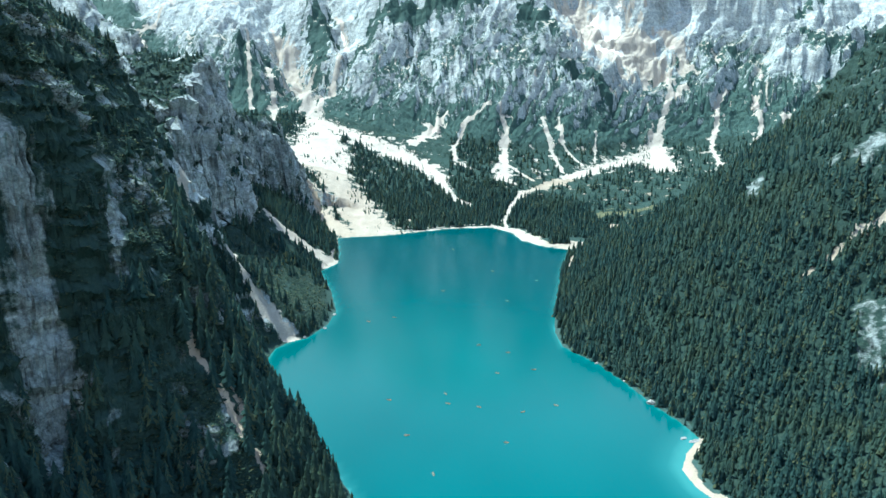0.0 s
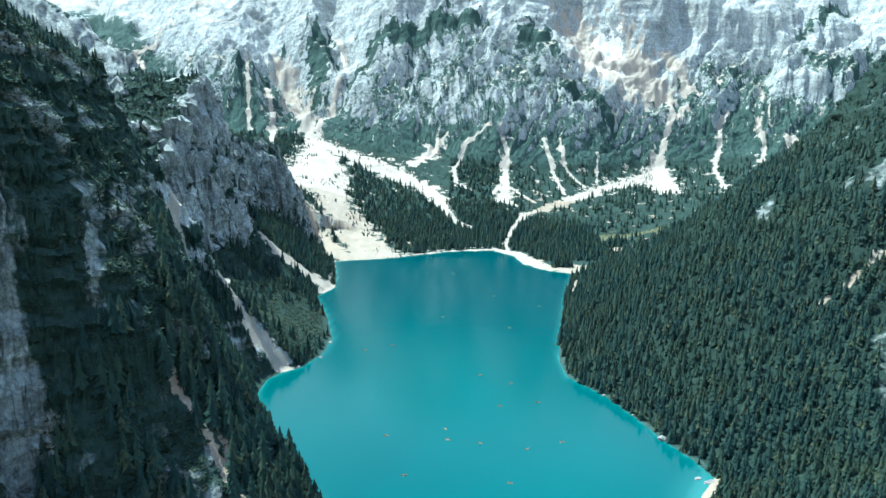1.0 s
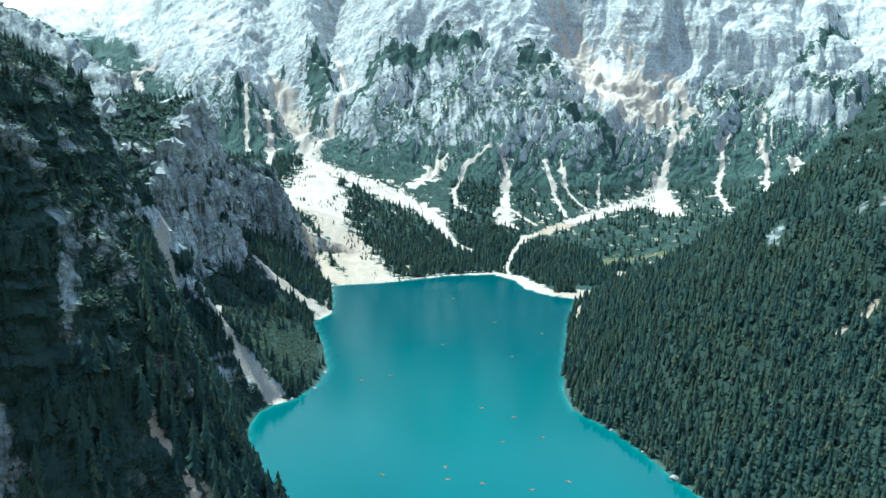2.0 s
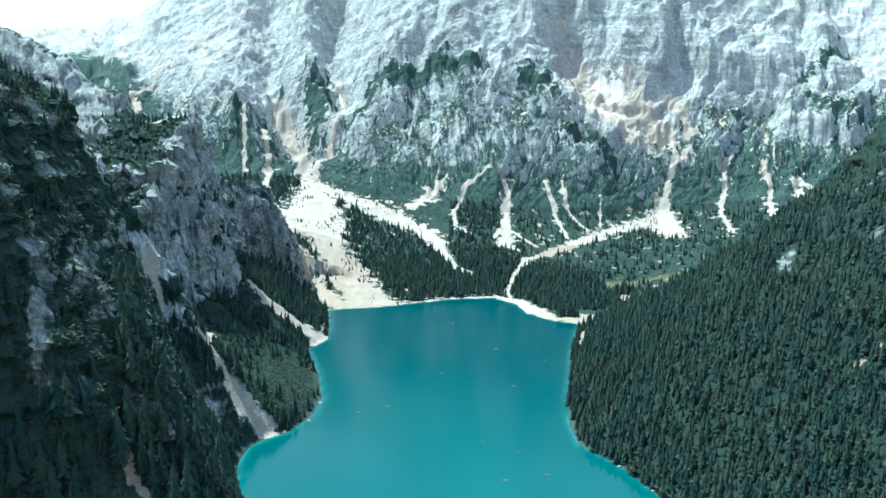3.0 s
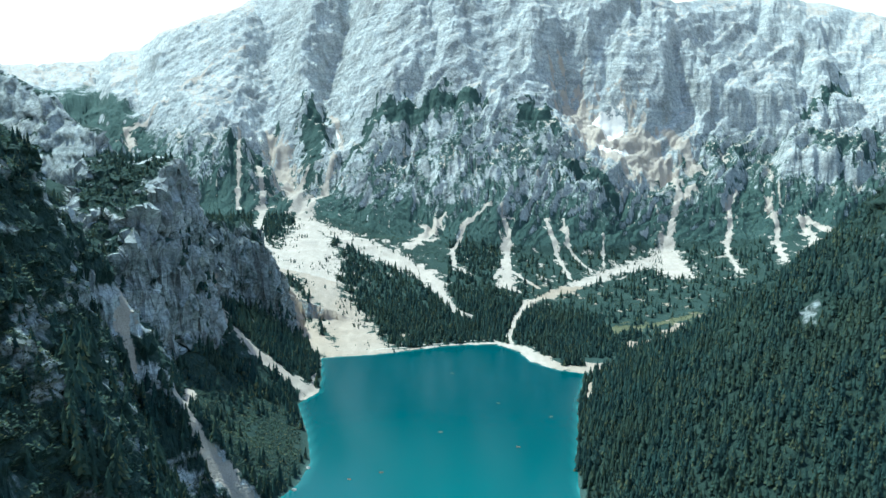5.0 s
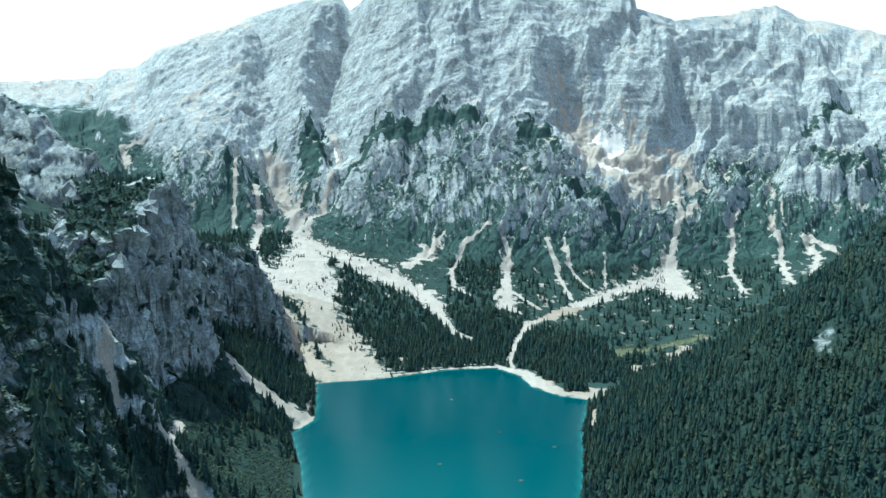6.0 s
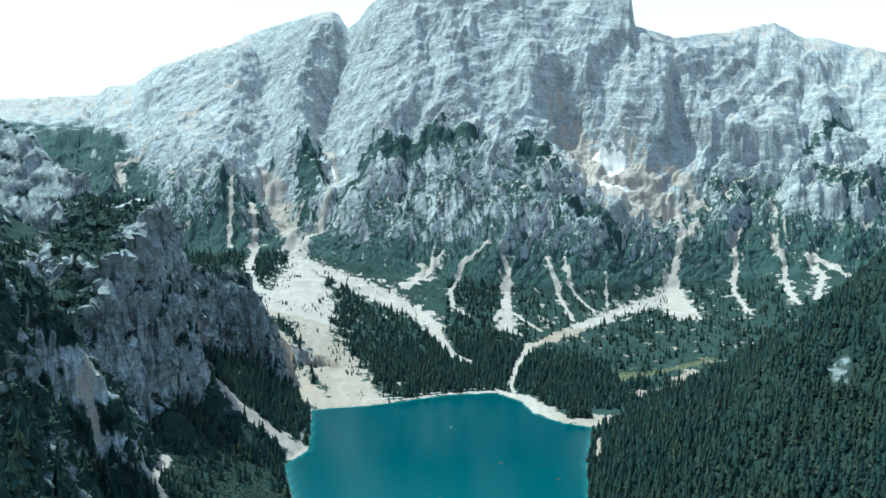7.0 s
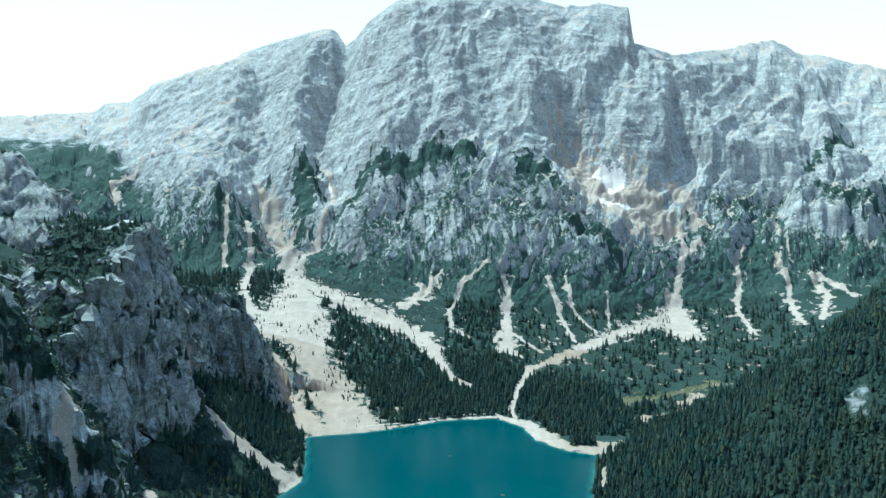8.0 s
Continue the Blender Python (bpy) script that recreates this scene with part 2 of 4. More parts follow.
RIGHT_SHORE = [(233, 1160), (205, 1060), (190, 985), (168, 890), (152, 800), (154, 752), (188, 703), (208, 654), (222, 610), (238, 577), (247, 546), (226, 520), (213, 495), (216, 470), (232, 440),
               (250, 400), (235, 320), (205, 240), (150, 150), (60, 95)]
SHORE = LEFT_SHORE + FAR_SHORE + RIGHT_SHORE


def shore_distance(x, y):
    """Metres from the water's edge, below nought in the lake."""
    d, _ = line_distance(x, y, SHORE + SHORE[:1])
    inside = np.zeros(np.shape(x), bool)
    for (ax, ay), (bx, by) in zip(SHORE, SHORE[1:] + SHORE[:1]):
        crosses = (ay > y) != (by > y)
        inside ^= crosses & (x < (bx - ax) * (y - ay) / ((by - ay) or 1e-9) + ax)
    return np.where(inside, -d, d)


# the wall along the left shore, by distance up the lake: foot and top of its cliffs
WALL_Y = [100, 330, 385, 415, 450, 500, 560, 600, 630, 650, 675, 700, 722, 745, 775, 800, 870, 935, 1000, 1060, 1100, 1140, 1180, 1230, 1280, 1330, 1400, 1456, 1530, 1600, 2000]
WALL_X = [-15, -41, -48, -56, -68, -97, -143, -163, -177, -187, -195, -203, -202, -196, -166, -155, -150, -165, -187, -195, -180, -185, -192, -201, -212, -235, -290, -325, -370, -420, -900]
FOOT_W = [200, 216, 215, 175, 130, 107, 90, 82, 80, 88, 92, 100, 120, 88, 105, 150, 152, 165, 160, 175, 165, 160, 165, 110, 70, 40, 25, 10, 10, 10, 30]
FOOT_Z = [90, 85, 92, 150, 148, 180, 204, 203, 200, 200, 200, 170, 150, 112, 120, 130, 70, 85, 100, 125, 120, 118, 118, 90, 55, 35, 70, 75, 75, 65, 20]
TOP_W = [330, 316, 302, 270, 245, 226, 189, 155, 136, 130, 142, 168, 225, 168, 195, 220, 245, 300, 335, 335, 330, 320, 300, 190, 142, 125, 95, 70, 52, 60, 100]
TOP_Z = [330, 340, 370, 380, 385, 385, 375, 350, 338, 318, 348, 370, 345, 275, 300, 300, 225, 262, 290, 285, 270, 250, 215, 130, 95, 80, 80, 78, 128, 105, 100]
RISE = [0.7, 0.8, 0.8, 0.8, 0.8, 0.8, 0.8, 0.7, 0.6, 0.6, 0.6, 0.5, 0.5, 0.45, 0.35, 0.25, 0.8, 0.9, 0.8, 0.7, 0.7, 0.6, 0.5, 0.3, 0.3, 0.3, 0.3, 0.3, 0.1, 0.1, 0.1]
# the forested hill on the right
HILL_Y = [100, 260, 400, 450, 480, 514, 546, 577, 610, 654, 703, 755, 877, 1004, 1171, 1215, 1300, 1400, 1500, 1700, 2000]
HILL_X = [160, 212, 255, 245, 228, 235, 252, 245, 228, 212, 192, 160, 166, 193, 236, 275, 375, 500, 650, 960, 1600]
HILL_FLAT = [60, 60, 60, 60, 60, 60, 40, 25, 15, 10, 8, 6, 5, 5, 5, 5, 5, 5, 5, 5, 5]
HILL_STEEP = [0.7, 0.7, 0.7, 0.7, 0.72, 0.72, 0.74, 0.75, 0.78, 0.82, 0.87, 0.94, 1.05, 1.14, 0.82, 0.75, 0.7, 0.7, 0.7, 0.7, 0.7]
# skyline and foot of the massif
SKY_X = [-3600, -2681, -2407, -2063, -1844, -1643, -1407, -1113, -901, -787, -677, -560, -454, -416, -384, -292, -178, -134, 45, 225, 362, 441, 499, 629, 741, 768, 892, 954, 1298, 1497, 1628, 1776, 1942, 2700, 4000]
SKY_Y = [4300, 4300, 4300, 4200, 3900, 3800, 3500, 3300, 3200, 3150, 3100, 3040, 3000, 2980, 2950, 2900, 2880, 2880, 2900, 2900, 2900, 2900, 2900, 2880, 2860, 2860, 2870, 2950, 3150, 3200, 3200, 3150, 3100, 2900, 2500]
SKY_Z = [930, 922, 920, 901, 909, 912, 945, 983, 1016, 1043, 1076, 1086, 1090, 1067, 1031, 1093, 1167, 1211, 1254, 1258, 1205, 1189, 1170, 1182, 1167, 1030, 997, 1010, 1094, 1147, 1079, 1061, 997, 900, 800]
FEET_U = [-1.6, -0.9, -0.45, -0.3, -0.183, -0.06, 0.08, 0.22, 0.32, 0.42, 0.6, 0.9, 1.6]
FEET_Y = [1700, 2000, 1950, 1950, 2010, 1900, 1860, 1900, 1990, 1960, 1900, 1800, 1600]
FEET_Z = [260, 240, 200, 175, 178, 118, 108, 100, 106, 120, 170, 250, 300]
FACE_S = [-1.0, 0.0, 0.12, 0.3, 0.5, 0.75, 1.0, 3.0]
FACE_Z = [-0.25, 0.0, 0.075, 0.235, 0.46, 0.75, 1.0, 0.4]
# gullies of the massif: line, half width, depth
CUTS = [
    ([(-382, 2936), (-382, 2731), (-398, 2627), (-400, 2502), (-363, 2375), (-316, 2224), (-358, 2130), (-392, 2034)], 120, 95),
    ([(-765, 3025), (-651, 2721), (-630, 2491), (-547, 2321), (-475, 2173), (-423, 2024)], 150, 95),
    ([(-46, 2595), (-23, 2467), (-73, 2322), (-85, 2219), (-47, 2104)], 60, 30),
    ([(364, 2737), (425, 2581), (453, 2449), (476, 2322), (550, 2251)], 110, 12),
    ([(713, 2718), (606, 2576), (571, 2466), (579, 2375), (634, 2301), (710, 2249)], 85, 55),
    ([(1276, 2984), (1281, 2839), (1137, 2764), (910, 2562), (821, 2394)], 110, 25),
    ([(1449, 2880), (1350, 2668), (1249, 2455)], 80, 75),
    ([(1783, 3118), (1548, 2757), (1549, 2567), (1359, 2397)], 120, 65),
]
# aretes and buttresses of the massif: line, half width, height
ARETES = [
    ([(-440, 2986), (-480, 2825), (-504, 2675), (-518, 2550), (-421, 2361), (-365, 2208)], 120, 75),
    ([(-828, 3121), (-796, 2814), (-784, 2642), (-701, 2410), (-656, 2166), (-640, 1983)], 180, 70),
    ([(-1364, 3464), (-980, 2807), (-959, 2589), (-764, 2231), (-709, 2005)], 170, 45),
    ([(-176, 2852), (-118, 2618), (-70, 2452), (-153, 2317), (-228, 2200), (-246, 2087)], 170, 80),
    ([(44, 2815), (24, 2608), (43, 2445), (96, 2294), (92, 2159), (42, 2050)], 130, 55),
    ([(238, 2774), (289, 2636), (302, 2474), (335, 2357), (293, 2230), (303, 2109)], 150, 38),
    ([(302, 2474), (381, 2441), (383, 2307), (400, 2195), (399, 2097)], 80, 20),
    ([(519, 2886), (495, 2632), (543, 2514)], 90, 25),
    ([(942, 2912), (741, 2553), (751, 2448), (808, 2439)], 170, 32),
    ([(1485, 3020), (1450, 2777), (1414, 2559)], 130, 50),
]
# square-topped blocks that stand out of the face: line along the top, half width, height
BLOCKS = [
    ([(990, 2560), (1110, 2540), (1215, 2540)], 150, 95),
    ([(1190, 2290), (1300, 2270)], 110, 70),
]
# how the beds of rock rise from west to east, by bearing
DIP_X = np.array([-1500.0, -900, -500, -100, 200, 480, 900, 1500])
DIP_K = np.array([0.35, 0.6, 0.55, 0.5, 0.25, 0.05, 0.3, 0.15])
DIP_SUM = np.concatenate([[0], np.cumsum(np.diff(DIP_X) * (DIP_K[1:] + DIP_K[:-1]) / 2)])
# how high the rough lower walls with their dwarf pines reach, by bearing
ROUGH_U = [-0.6, -0.3, -0.134, -0.043, 0.018, 0.073, 0.142, 0.182, 0.22, 0.29, 0.347, 0.41, 0.6]
ROUGH_Z = [520, 420, 320, 500, 570, 490, 490, 440, 345, 325, 430, 460, 470]
BACK_RIDGE = [(-508, 1150, 345), (-535, 1170, 377), (-592, 1200, 409), (-667, 1240, 444), (-900, 1330, 540), (-1400, 1500, 700)]


def massif_place(x, y):
    """Where a place lies on the massif: the bearing u, and s, from 0 at its foot to 1 at the skyline."""
    u = x / np.maximum(y, 200)
    order = np.argsort(np.array(SKY_X) / np.array(SKY_Y))
    su = (np.array(SKY_X) / np.array(SKY_Y))[order]
    top_y, top_z = np.interp(u, su, np.array(SKY_Y)[order]), np.interp(u, su, np.array(SKY_Z)[order])
    foot_y, foot_z = np.interp(u, FEET_U, FEET_Y), np.interp(u, FEET_U, FEET_Z)
    s = (y - foot_y) / (top_y - foot_y)
    # the teeth of the skyline fade out down the face
    wide = np.mean([np.interp(u + k * 0.028, su, np.array(SKY_Z)[order]) for k in range(-4, 5)], 0)
    sharp = step(s + 0.06 * fbm(x / 150, y / 150, 2, 45), 0.70, 0.95)
    return u, s, foot_z, wide * (1 - sharp) + top_z * sharp


def left_wall(x, y):
    w = np.interp(y, WALL_Y, WALL_X) - x
    f, fz, t, tz, up = (np.interp(y, WALL_Y, some) for some in (FOOT_W, FOOT_Z, TOP_W, TOP_Z, RISE))
    wobble = 8 * fbm(x / 45, y / 45, 4, 11) + 9 * (ridged(x / 110, y / 110, 2, 15) - 0.4)
    w = w + wobble * step(w, 40, 110)
    z = np.where(w < f, fz * (np.clip(w / f, -9, 1) * 0.7 + 0.3 * np.clip(w / f, 0, 1) ** 2), fz + (tz - fz) * np.clip((w - f) / (t - f), 0, 1))
    z = z + np.clip(w - t, 0, 700) * up
    # broken ledges
    q = z / 36 + 0.006 * y + 0.7 * fbm(x / 90, y / 90, 3, 17)
    f = q - np.floor(q)
    return z + 9 * (step(f, 0.25, 0.75) - f) * step(w, 0.8 * np.interp(y, WALL_Y, FOOT_W), np.interp(y, WALL_Y, FOOT_W) + 20) * step(fbm(x / 70, y / 70, 2, 18), -0.5, 0.2)


def right_hill(x, y):
    w = x - np.interp(y, HILL_Y, HILL_X)
    flat = np.interp(y, HILL_Y, HILL_FLAT)
    v = np.clip(w - flat, 0, 420)
    z = np.clip(w, -50, flat) * 0.16 + (v * (0.5 + 0.0006 * v) + np.clip(w - flat - 420, 0, None) * 0.9) * np.interp(y, HILL_Y, HILL_STEEP)
    return np.where(z > 420, 420 + (z - 420) * 0.45, z) + step(w, 40, 200) * (14 * fbm(x / 120, y / 120, 4, 21) + 5 * fbm(x / 30, y / 30, 3, 25))


def beds(x, y, z):
    """Height of a place within the stack of rock beds, which lean and fold across the massif."""
    return z - np.interp(2500 * x / np.maximum(y, 200), DIP_X, DIP_SUM) + 40 * fbm(x / 420, y / 420, 3, 41)


def massif_face(x, y):
    u, s, foot, top = massif_place(x, y)
    z = foot + (top - foot) * np.interp(s, FACE_S, FACE_Z)
    rough = step(s, -0.03, 0.14) * (1 - 0.78 * step(s, 0.82, 1.0))
    taper = step(s, 0.04, 0.22) * (1 - 0.75 * step(s, 0.84, 1.0))
    wx, wy = 42 * fbm(x / 230, y / 230, 4, 31), 42 * fbm(x / 230, y / 230, 4, 32)
    bx, by = x + 0.8 * wx + 16 * fbm(x / 60, y / 60, 3, 39), y + 0.8 * wy + 16 * fbm(x / 60, y / 60, 3, 40)
    for points, width, depth in CUTS:
        r, _ = line_distance(bx, by, points)
        z = z - depth * taper * np.clip(1.05 - r / width, 0, 1) ** 1.3
    for points, width, height in ARETES:
        r, _ = line_distance(bx, by, points)
        z = z + height * taper * np.clip(1.03 - r / width, 0, 1) ** 1.15
    for points, width, height in BLOCKS:
        r, _ = line_distance(bx, by, points)
        z = z + height * taper * (1 - step(r, 0.55 * width, width))
    # the cirque with its snow: a gentler floor under a headwall
    r, _ = line_distance(bx, by, [(480, 2365), (590, 2290), (720, 2265)])
    floor = 330 + 0.62 * (y - 2230)
    z = z + (np.minimum(floor, z) - z) * (1 - step(r, 30, 240)) * 0.8
    # lesser ribs and gullies that run down the face, cut again by smaller ones
    a, b = u * 2500 + wx, s * 1000 + wy
    spines = ridged((a - 0.55 * b) / 230, b / 430, 5, 33, 0.5)
    spurs = ridged((a - 0.3 * b) / 88, b / 140, 4, 35, 0.55)
    lump = fbm((x + wx) / 200, (y + wy) / 200, 5, 37, 0.5)
    low = 1 - step(z - np.interp(u, ROUGH_U, ROUGH_Z) + 40 * lump, -40, 60)
    z = z + rough * (30 * (spines - 0.5) + (8 + 11 * low) * (spurs - 0.4) + 14 * lump)
    # ledges of the bedding
    q = beds(x, y, z)
    for thick, amount, seed in ((52, 11, 43), (17, 3.6, 44)):
        f = q / thick - np.floor(q / thick)
        z = z + rough * amount * (step(f, 0.2, 0.8) - f) * (0.25 + step(fbm(x / 150, y / 150, 2, seed), -0.4, 0.3)) * (1 - 0.6 * low)
    return z


def massif(x, y):
    out = np.full(np.shape(x), -300.0)
    there = y > 1450
    if there.any():
        out[there] = massif_face(x[there], y[there])
    return out


# crags of the left shore: corners of their rim with heights, steepness of the cliffs, seed
CRAGS = [
    # the tower
    ([(-392, 1102, 347), (-402, 1165, 325), (-450, 1215, 320), (-530, 1190, 342), (-512, 1090, 345), (-462, 985, 282), (-428, 925, 226), (-398, 932, 232), (-389, 1010, 300), (-390, 1062, 338)], 4.2, 201),
    # its wooded shoulder
    ([(-408, 1160, 247), (-396, 1215, 246), (-366, 1268, 236), (-342, 1304, 236), (-334, 1345, 200), (-330, 1376, 160), (-329, 1435, 88), (-345, 1490, 62), (-430, 1520, 110), (-520, 1420, 185), (-520, 1250, 240), (-450, 1165, 250)], 2.7, 211),
]


def crag(x, y, rim, steep, seed):
    """A block of rock with an uneven top and fluted cliffs round it."""
    out = np.full(np.shape(x), -300.0)
    xs, ys, zs = np.array(rim, float).T
    there = (x > xs.min() - 130) & (x < xs.max() + 130) & (y > ys.min() - 130) & (y < ys.max() + 130)
    if not there.any():
        return out
    x, y = x[there], y[there]
    cleft = 9 * (ridged(x / 48, y / 48, 3, seed + 20) - 0.5)
    x, y = x + 9 * fbm(x / 55, y / 55, 4, seed) - cleft, y + 9 * fbm(x / 55, y / 55, 4, seed + 5) + 0.6 * cleft
    inside, best = np.zeros(x.shape, bool), np.full(x.shape, 1e9)
    top, weight = 0.0, 0.0
    for k in range(len(xs)):
        ax, ay, bx, by = xs[k - 1], ys[k - 1], xs[k], ys[k]
        inside ^= ((ay > y) != (by > y)) & (x < (bx - ax) * (y - ay) / ((by - ay) or 1e-9) + ax)
        r, t = line_distance(x, y, [(ax, ay), (bx, by)])
        best = np.minimum(best, r)
        w = 1 / (r + 6) ** 3
        top, weight = top + w * (zs[k - 1] + (zs[k] - zs[k - 1]) * np.clip(t, 0, 1)), weight + w
    z = top / weight + 7 * fbm(x / 34, y / 34, 3, seed + 9)
    drop = np.where(inside, -0.10 * np.minimum(best, 40), best * steep)
    # a ledge part of the way down
    shelf = 45 + 22 * fbm(x / 80, y / 80, 2, seed + 12)
    drop = np.where(drop > shelf, shelf + np.clip(drop - shelf - 16, 0, None) + 0.15 * np.minimum(drop - shelf, 16), drop)
    out[there] = z - drop
    return out


def land(x, y):
    """Height of the ground, in metres over the lake."""
    d = shore_distance(x, y)
    out = np.clip(d, 0, 1200)
    near = np.clip(d, 0, 560)
    floor = 0.3 + (0.10 * near + 0.00026 * near**2) * (1 - 0.5 * step(x, 50, 480)) + step(out, 20, 120) * 4 * fbm(x / 70, y / 70, 4, 51)
    z = np.where(d < 0, np.maximum(-0.3 + 0.12 * d, -22), floor)
    wall, hill = left_wall(x, y), right_hill(x, y)
    r, along = line_distance(x, y, [p[:2] for p in BACK_RIDGE])
    back = np.interp(along, range(len(BACK_RIDGE)), [p[2] for p in BACK_RIDGE]) - 1.7 * r + 12 * ridged(x / 90, y / 90, 4, 57)
    keep = step(d, 0, 14)
    rise = smooth_max(smooth_max(wall, hill, 12), back, 14)
    for rim, steep, seed in CRAGS:
        rise = smooth_max(rise, crag(x, y, rim, steep, seed), 5)
    rise = smooth_max(rise, massif(x, y), 16)
    return np.where(d < 0, z, smooth_max(z, rise * keep, 6) * keep + z * (1 - keep))


# ---- scree, snow and sand: lines of x, y and half width ----
SCREE = {
    "fan_west": [
        [(-381, 2005, 24), (-335, 1790, 76), (-322, 1700, 84), (-262, 1562, 46), (-186, 1424, 48), (-140, 1305, 62)],
        [(-383, 1980, 30), (-281, 1908, 42), (-169, 1818, 40), (-83, 1765, 33), (-15, 1699, 24), (5, 1612, 15), (33, 1536, 10), (88, 1493, 6)],
        [(-321, 1694, 30), (-416, 1717, 24), (-476, 1766, 15)],
        [(-482, 1856, 12), (-412, 1680, 20), (-335, 1600, 40)],
        [(-322, 1490, 20), (-270, 1395, 30), (-205, 1300, 26)],
    ],
    "fan_east": [
        [(657, 2005, 22), (560, 1890, 22), (454, 1811, 22), (286, 1661, 18), (201, 1591, 10), (159, 1487, 6), (136, 1382, 8)],
        [(652, 1993, 25), (609, 1798, 44)],
    ],
}
GULLIES = [
    [(132, 1977, 5), (70, 1940, 6), (32, 1858, 6), (38, 1777, 6), (76, 1724, 6)],
    [(169, 1968, 7), (186, 1910, 9), (167, 1787, 12), (166, 1670, 20)],
    [(177, 1819, 6), (134, 1713, 8)],
    [(178, 1761, 5), (238, 1672, 5)],
    [(299, 1994, 6), (311, 1908, 6), (326, 1745, 6)],
    [(349, 1996, 5), (349, 1915, 6), (389, 1801, 5)],
    [(460, 1978, 3), (431, 1841, 3)],
    [(933, 2204, 5), (888, 2154, 6), (846, 2044, 7), (795, 1937, 7), (756, 1762, 7)],
    [(994, 2131, 10), (962, 2002, 8), (908, 1872, 9), (874, 1759, 6)],
    [(1030, 2016, 10), (1032, 1937, 9), (925, 1777, 8)],
    [(1056, 2019, 10), (1083, 1898, 7)],
    [(782, 2180, 9), (729, 2145, 8), (705, 2110, 6)],
    [(11, 1985, 7), (-33, 1932, 18), (-88, 1853, 14)],
    [(-379, 2436, 5), (-342, 2363, 6), (-320, 2270, 6), (-352, 2186, 9), (-381, 2033, 12)],
    [(-610, 2450, 9), (-552, 2371, 20), (-505, 2280, 27), (-455, 2160, 30), (-400, 2020, 24)],
    [(-1155, 2577, 7), (-1000, 2641, 9), (-915, 2749, 8), (-787, 2823, 5)],
    [(-575, 2260, 5), (-559, 2173, 7), (-519, 2060, 9), (-489, 1878, 12)],
    [(-640, 2240, 4), (-610, 2130, 5), (-580, 2010, 6)],
    [(700, 2284, 12), (747, 2250, 10), (733, 2164, 8), (685, 2070, 8), (657, 2005, 12)],
    [(-1096, 2495, 14), (-1160, 2570, 10)],
]
SNOW = [[(520, 2395, 14), (560, 2388, 26), (600, 2385, 18)], [(534, 2356, 8), (575, 2350, 9)], [(563, 2388, 9), (568, 2368, 10)], [(504, 2284, 7), (535, 2274, 9), (563, 2270, 10), (600, 2290, 7)], [(170, 2740, 7), (182, 2755, 6)], [(-355, 2380, 3), (-340, 2350, 4)], [(1010, 2900, 7), (1060, 2905, 5)]]
BASIN = [[(445, 2355, 16), (501, 2273, 26), (560, 2221, 20), (585, 2182, 10)], [(501, 2273, 20), (580, 2290, 36), (660, 2324, 32), (696, 2287, 28), (740, 2255, 20)], [(771, 2383, 14), (793, 2335, 18), (820, 2262, 14)], [(455, 2415, 40), (500, 2340, 58), (570, 2305, 66), (640, 2290, 56), (715, 2280, 32)], [(700, 2340, 20), (660, 2300, 26)]]
PINE_PATCHES = [
    [(-441, 2417, 26), (-414, 2328, 42), (-417, 2217, 20)], [(-592, 2291, 13), (-529, 2109, 18)], [(-640, 2190, 25), (-575, 2030, 32)], [(-573, 2458, 10), (-565, 2440, 10)],
    [(-295, 2197, 16), (-200, 2256, 20), (-97, 2273, 20), (24, 2289, 16), (113, 2287, 12)], [(255, 2248, 16), (330, 2248, 24), (362, 2218, 14)],
    [(389, 2137, 18), (470, 2126, 20), (514, 2103, 18)], [(655, 2252, 17), (731, 2255, 14)], [(786, 2291, 13), (831, 2292, 11)], [(1202, 2287, 18), (1250, 2243, 26), (1330, 2200, 22)],
    [(1253, 2455, 8), (1521, 2670, 18)], [(1365, 2347, 18), (1432, 2338, 16)], [(880, 2330, 10), (1000, 2340, 12)],
]
WALL_SCREE = [
    [(-300, 905, 4), (-276, 835, 5), (-258, 776, 4), (-229, 766, 5), (-206, 762, 6.5), (-187, 761, 11)],
    [(-362, 1168, 7), (-354, 1140, 9), (-305, 1106, 10), (-250, 1092, 11), (-210, 1088, 12), (-187, 1092, 16)],
    [(-192, 461, 4), (-168, 445, 3.5), (-140, 427, 3.5), (-125, 412, 3)],
    [(-164, 455, 3.5), (-149, 445, 3)],
    [(-199, 1172, 2.5), (-197, 1135, 2.5), (-190, 1100, 3)],
    [(-313, 780, 5), (-305, 765, 6), (-295, 758, 5)],
]
HILL_SCREE = [[(350, 1322, 5), (391, 1342, 6)], [(430, 1390, 6), (491, 1420, 7)], [(240, 1140, 3), (226, 1075, 3)], [(333, 1326, 5), (402, 1344, 6), (478, 1387, 5)], [(412, 706, 2), (458, 709, 2.5), (497, 713, 3), (545, 740, 6)]]
HILL_ROCK = [[(448, 610, 14), (430, 565, 12)], [(446, 632, 9), (428, 602, 10), (420, 568, 9)], [(489, 815, 8), (491, 822, 7)], [(520, 785, 20), (545, 775, 18)], [(429, 888, 12), (433, 898, 8)], [(334, 760, 3), (336, 762, 3)]]
WALL_ROCK = [[(-245, 360, 7), (-260, 394, 10), (-272, 412, 9)], [(-232, 446, 6), (-236, 456, 6)], [(-300, 640, 6), (-306, 652, 5)], [(-420, 1085, 12), (-398, 1118, 14)], [(-380, 1015, 9), (-372, 1062, 11)]]
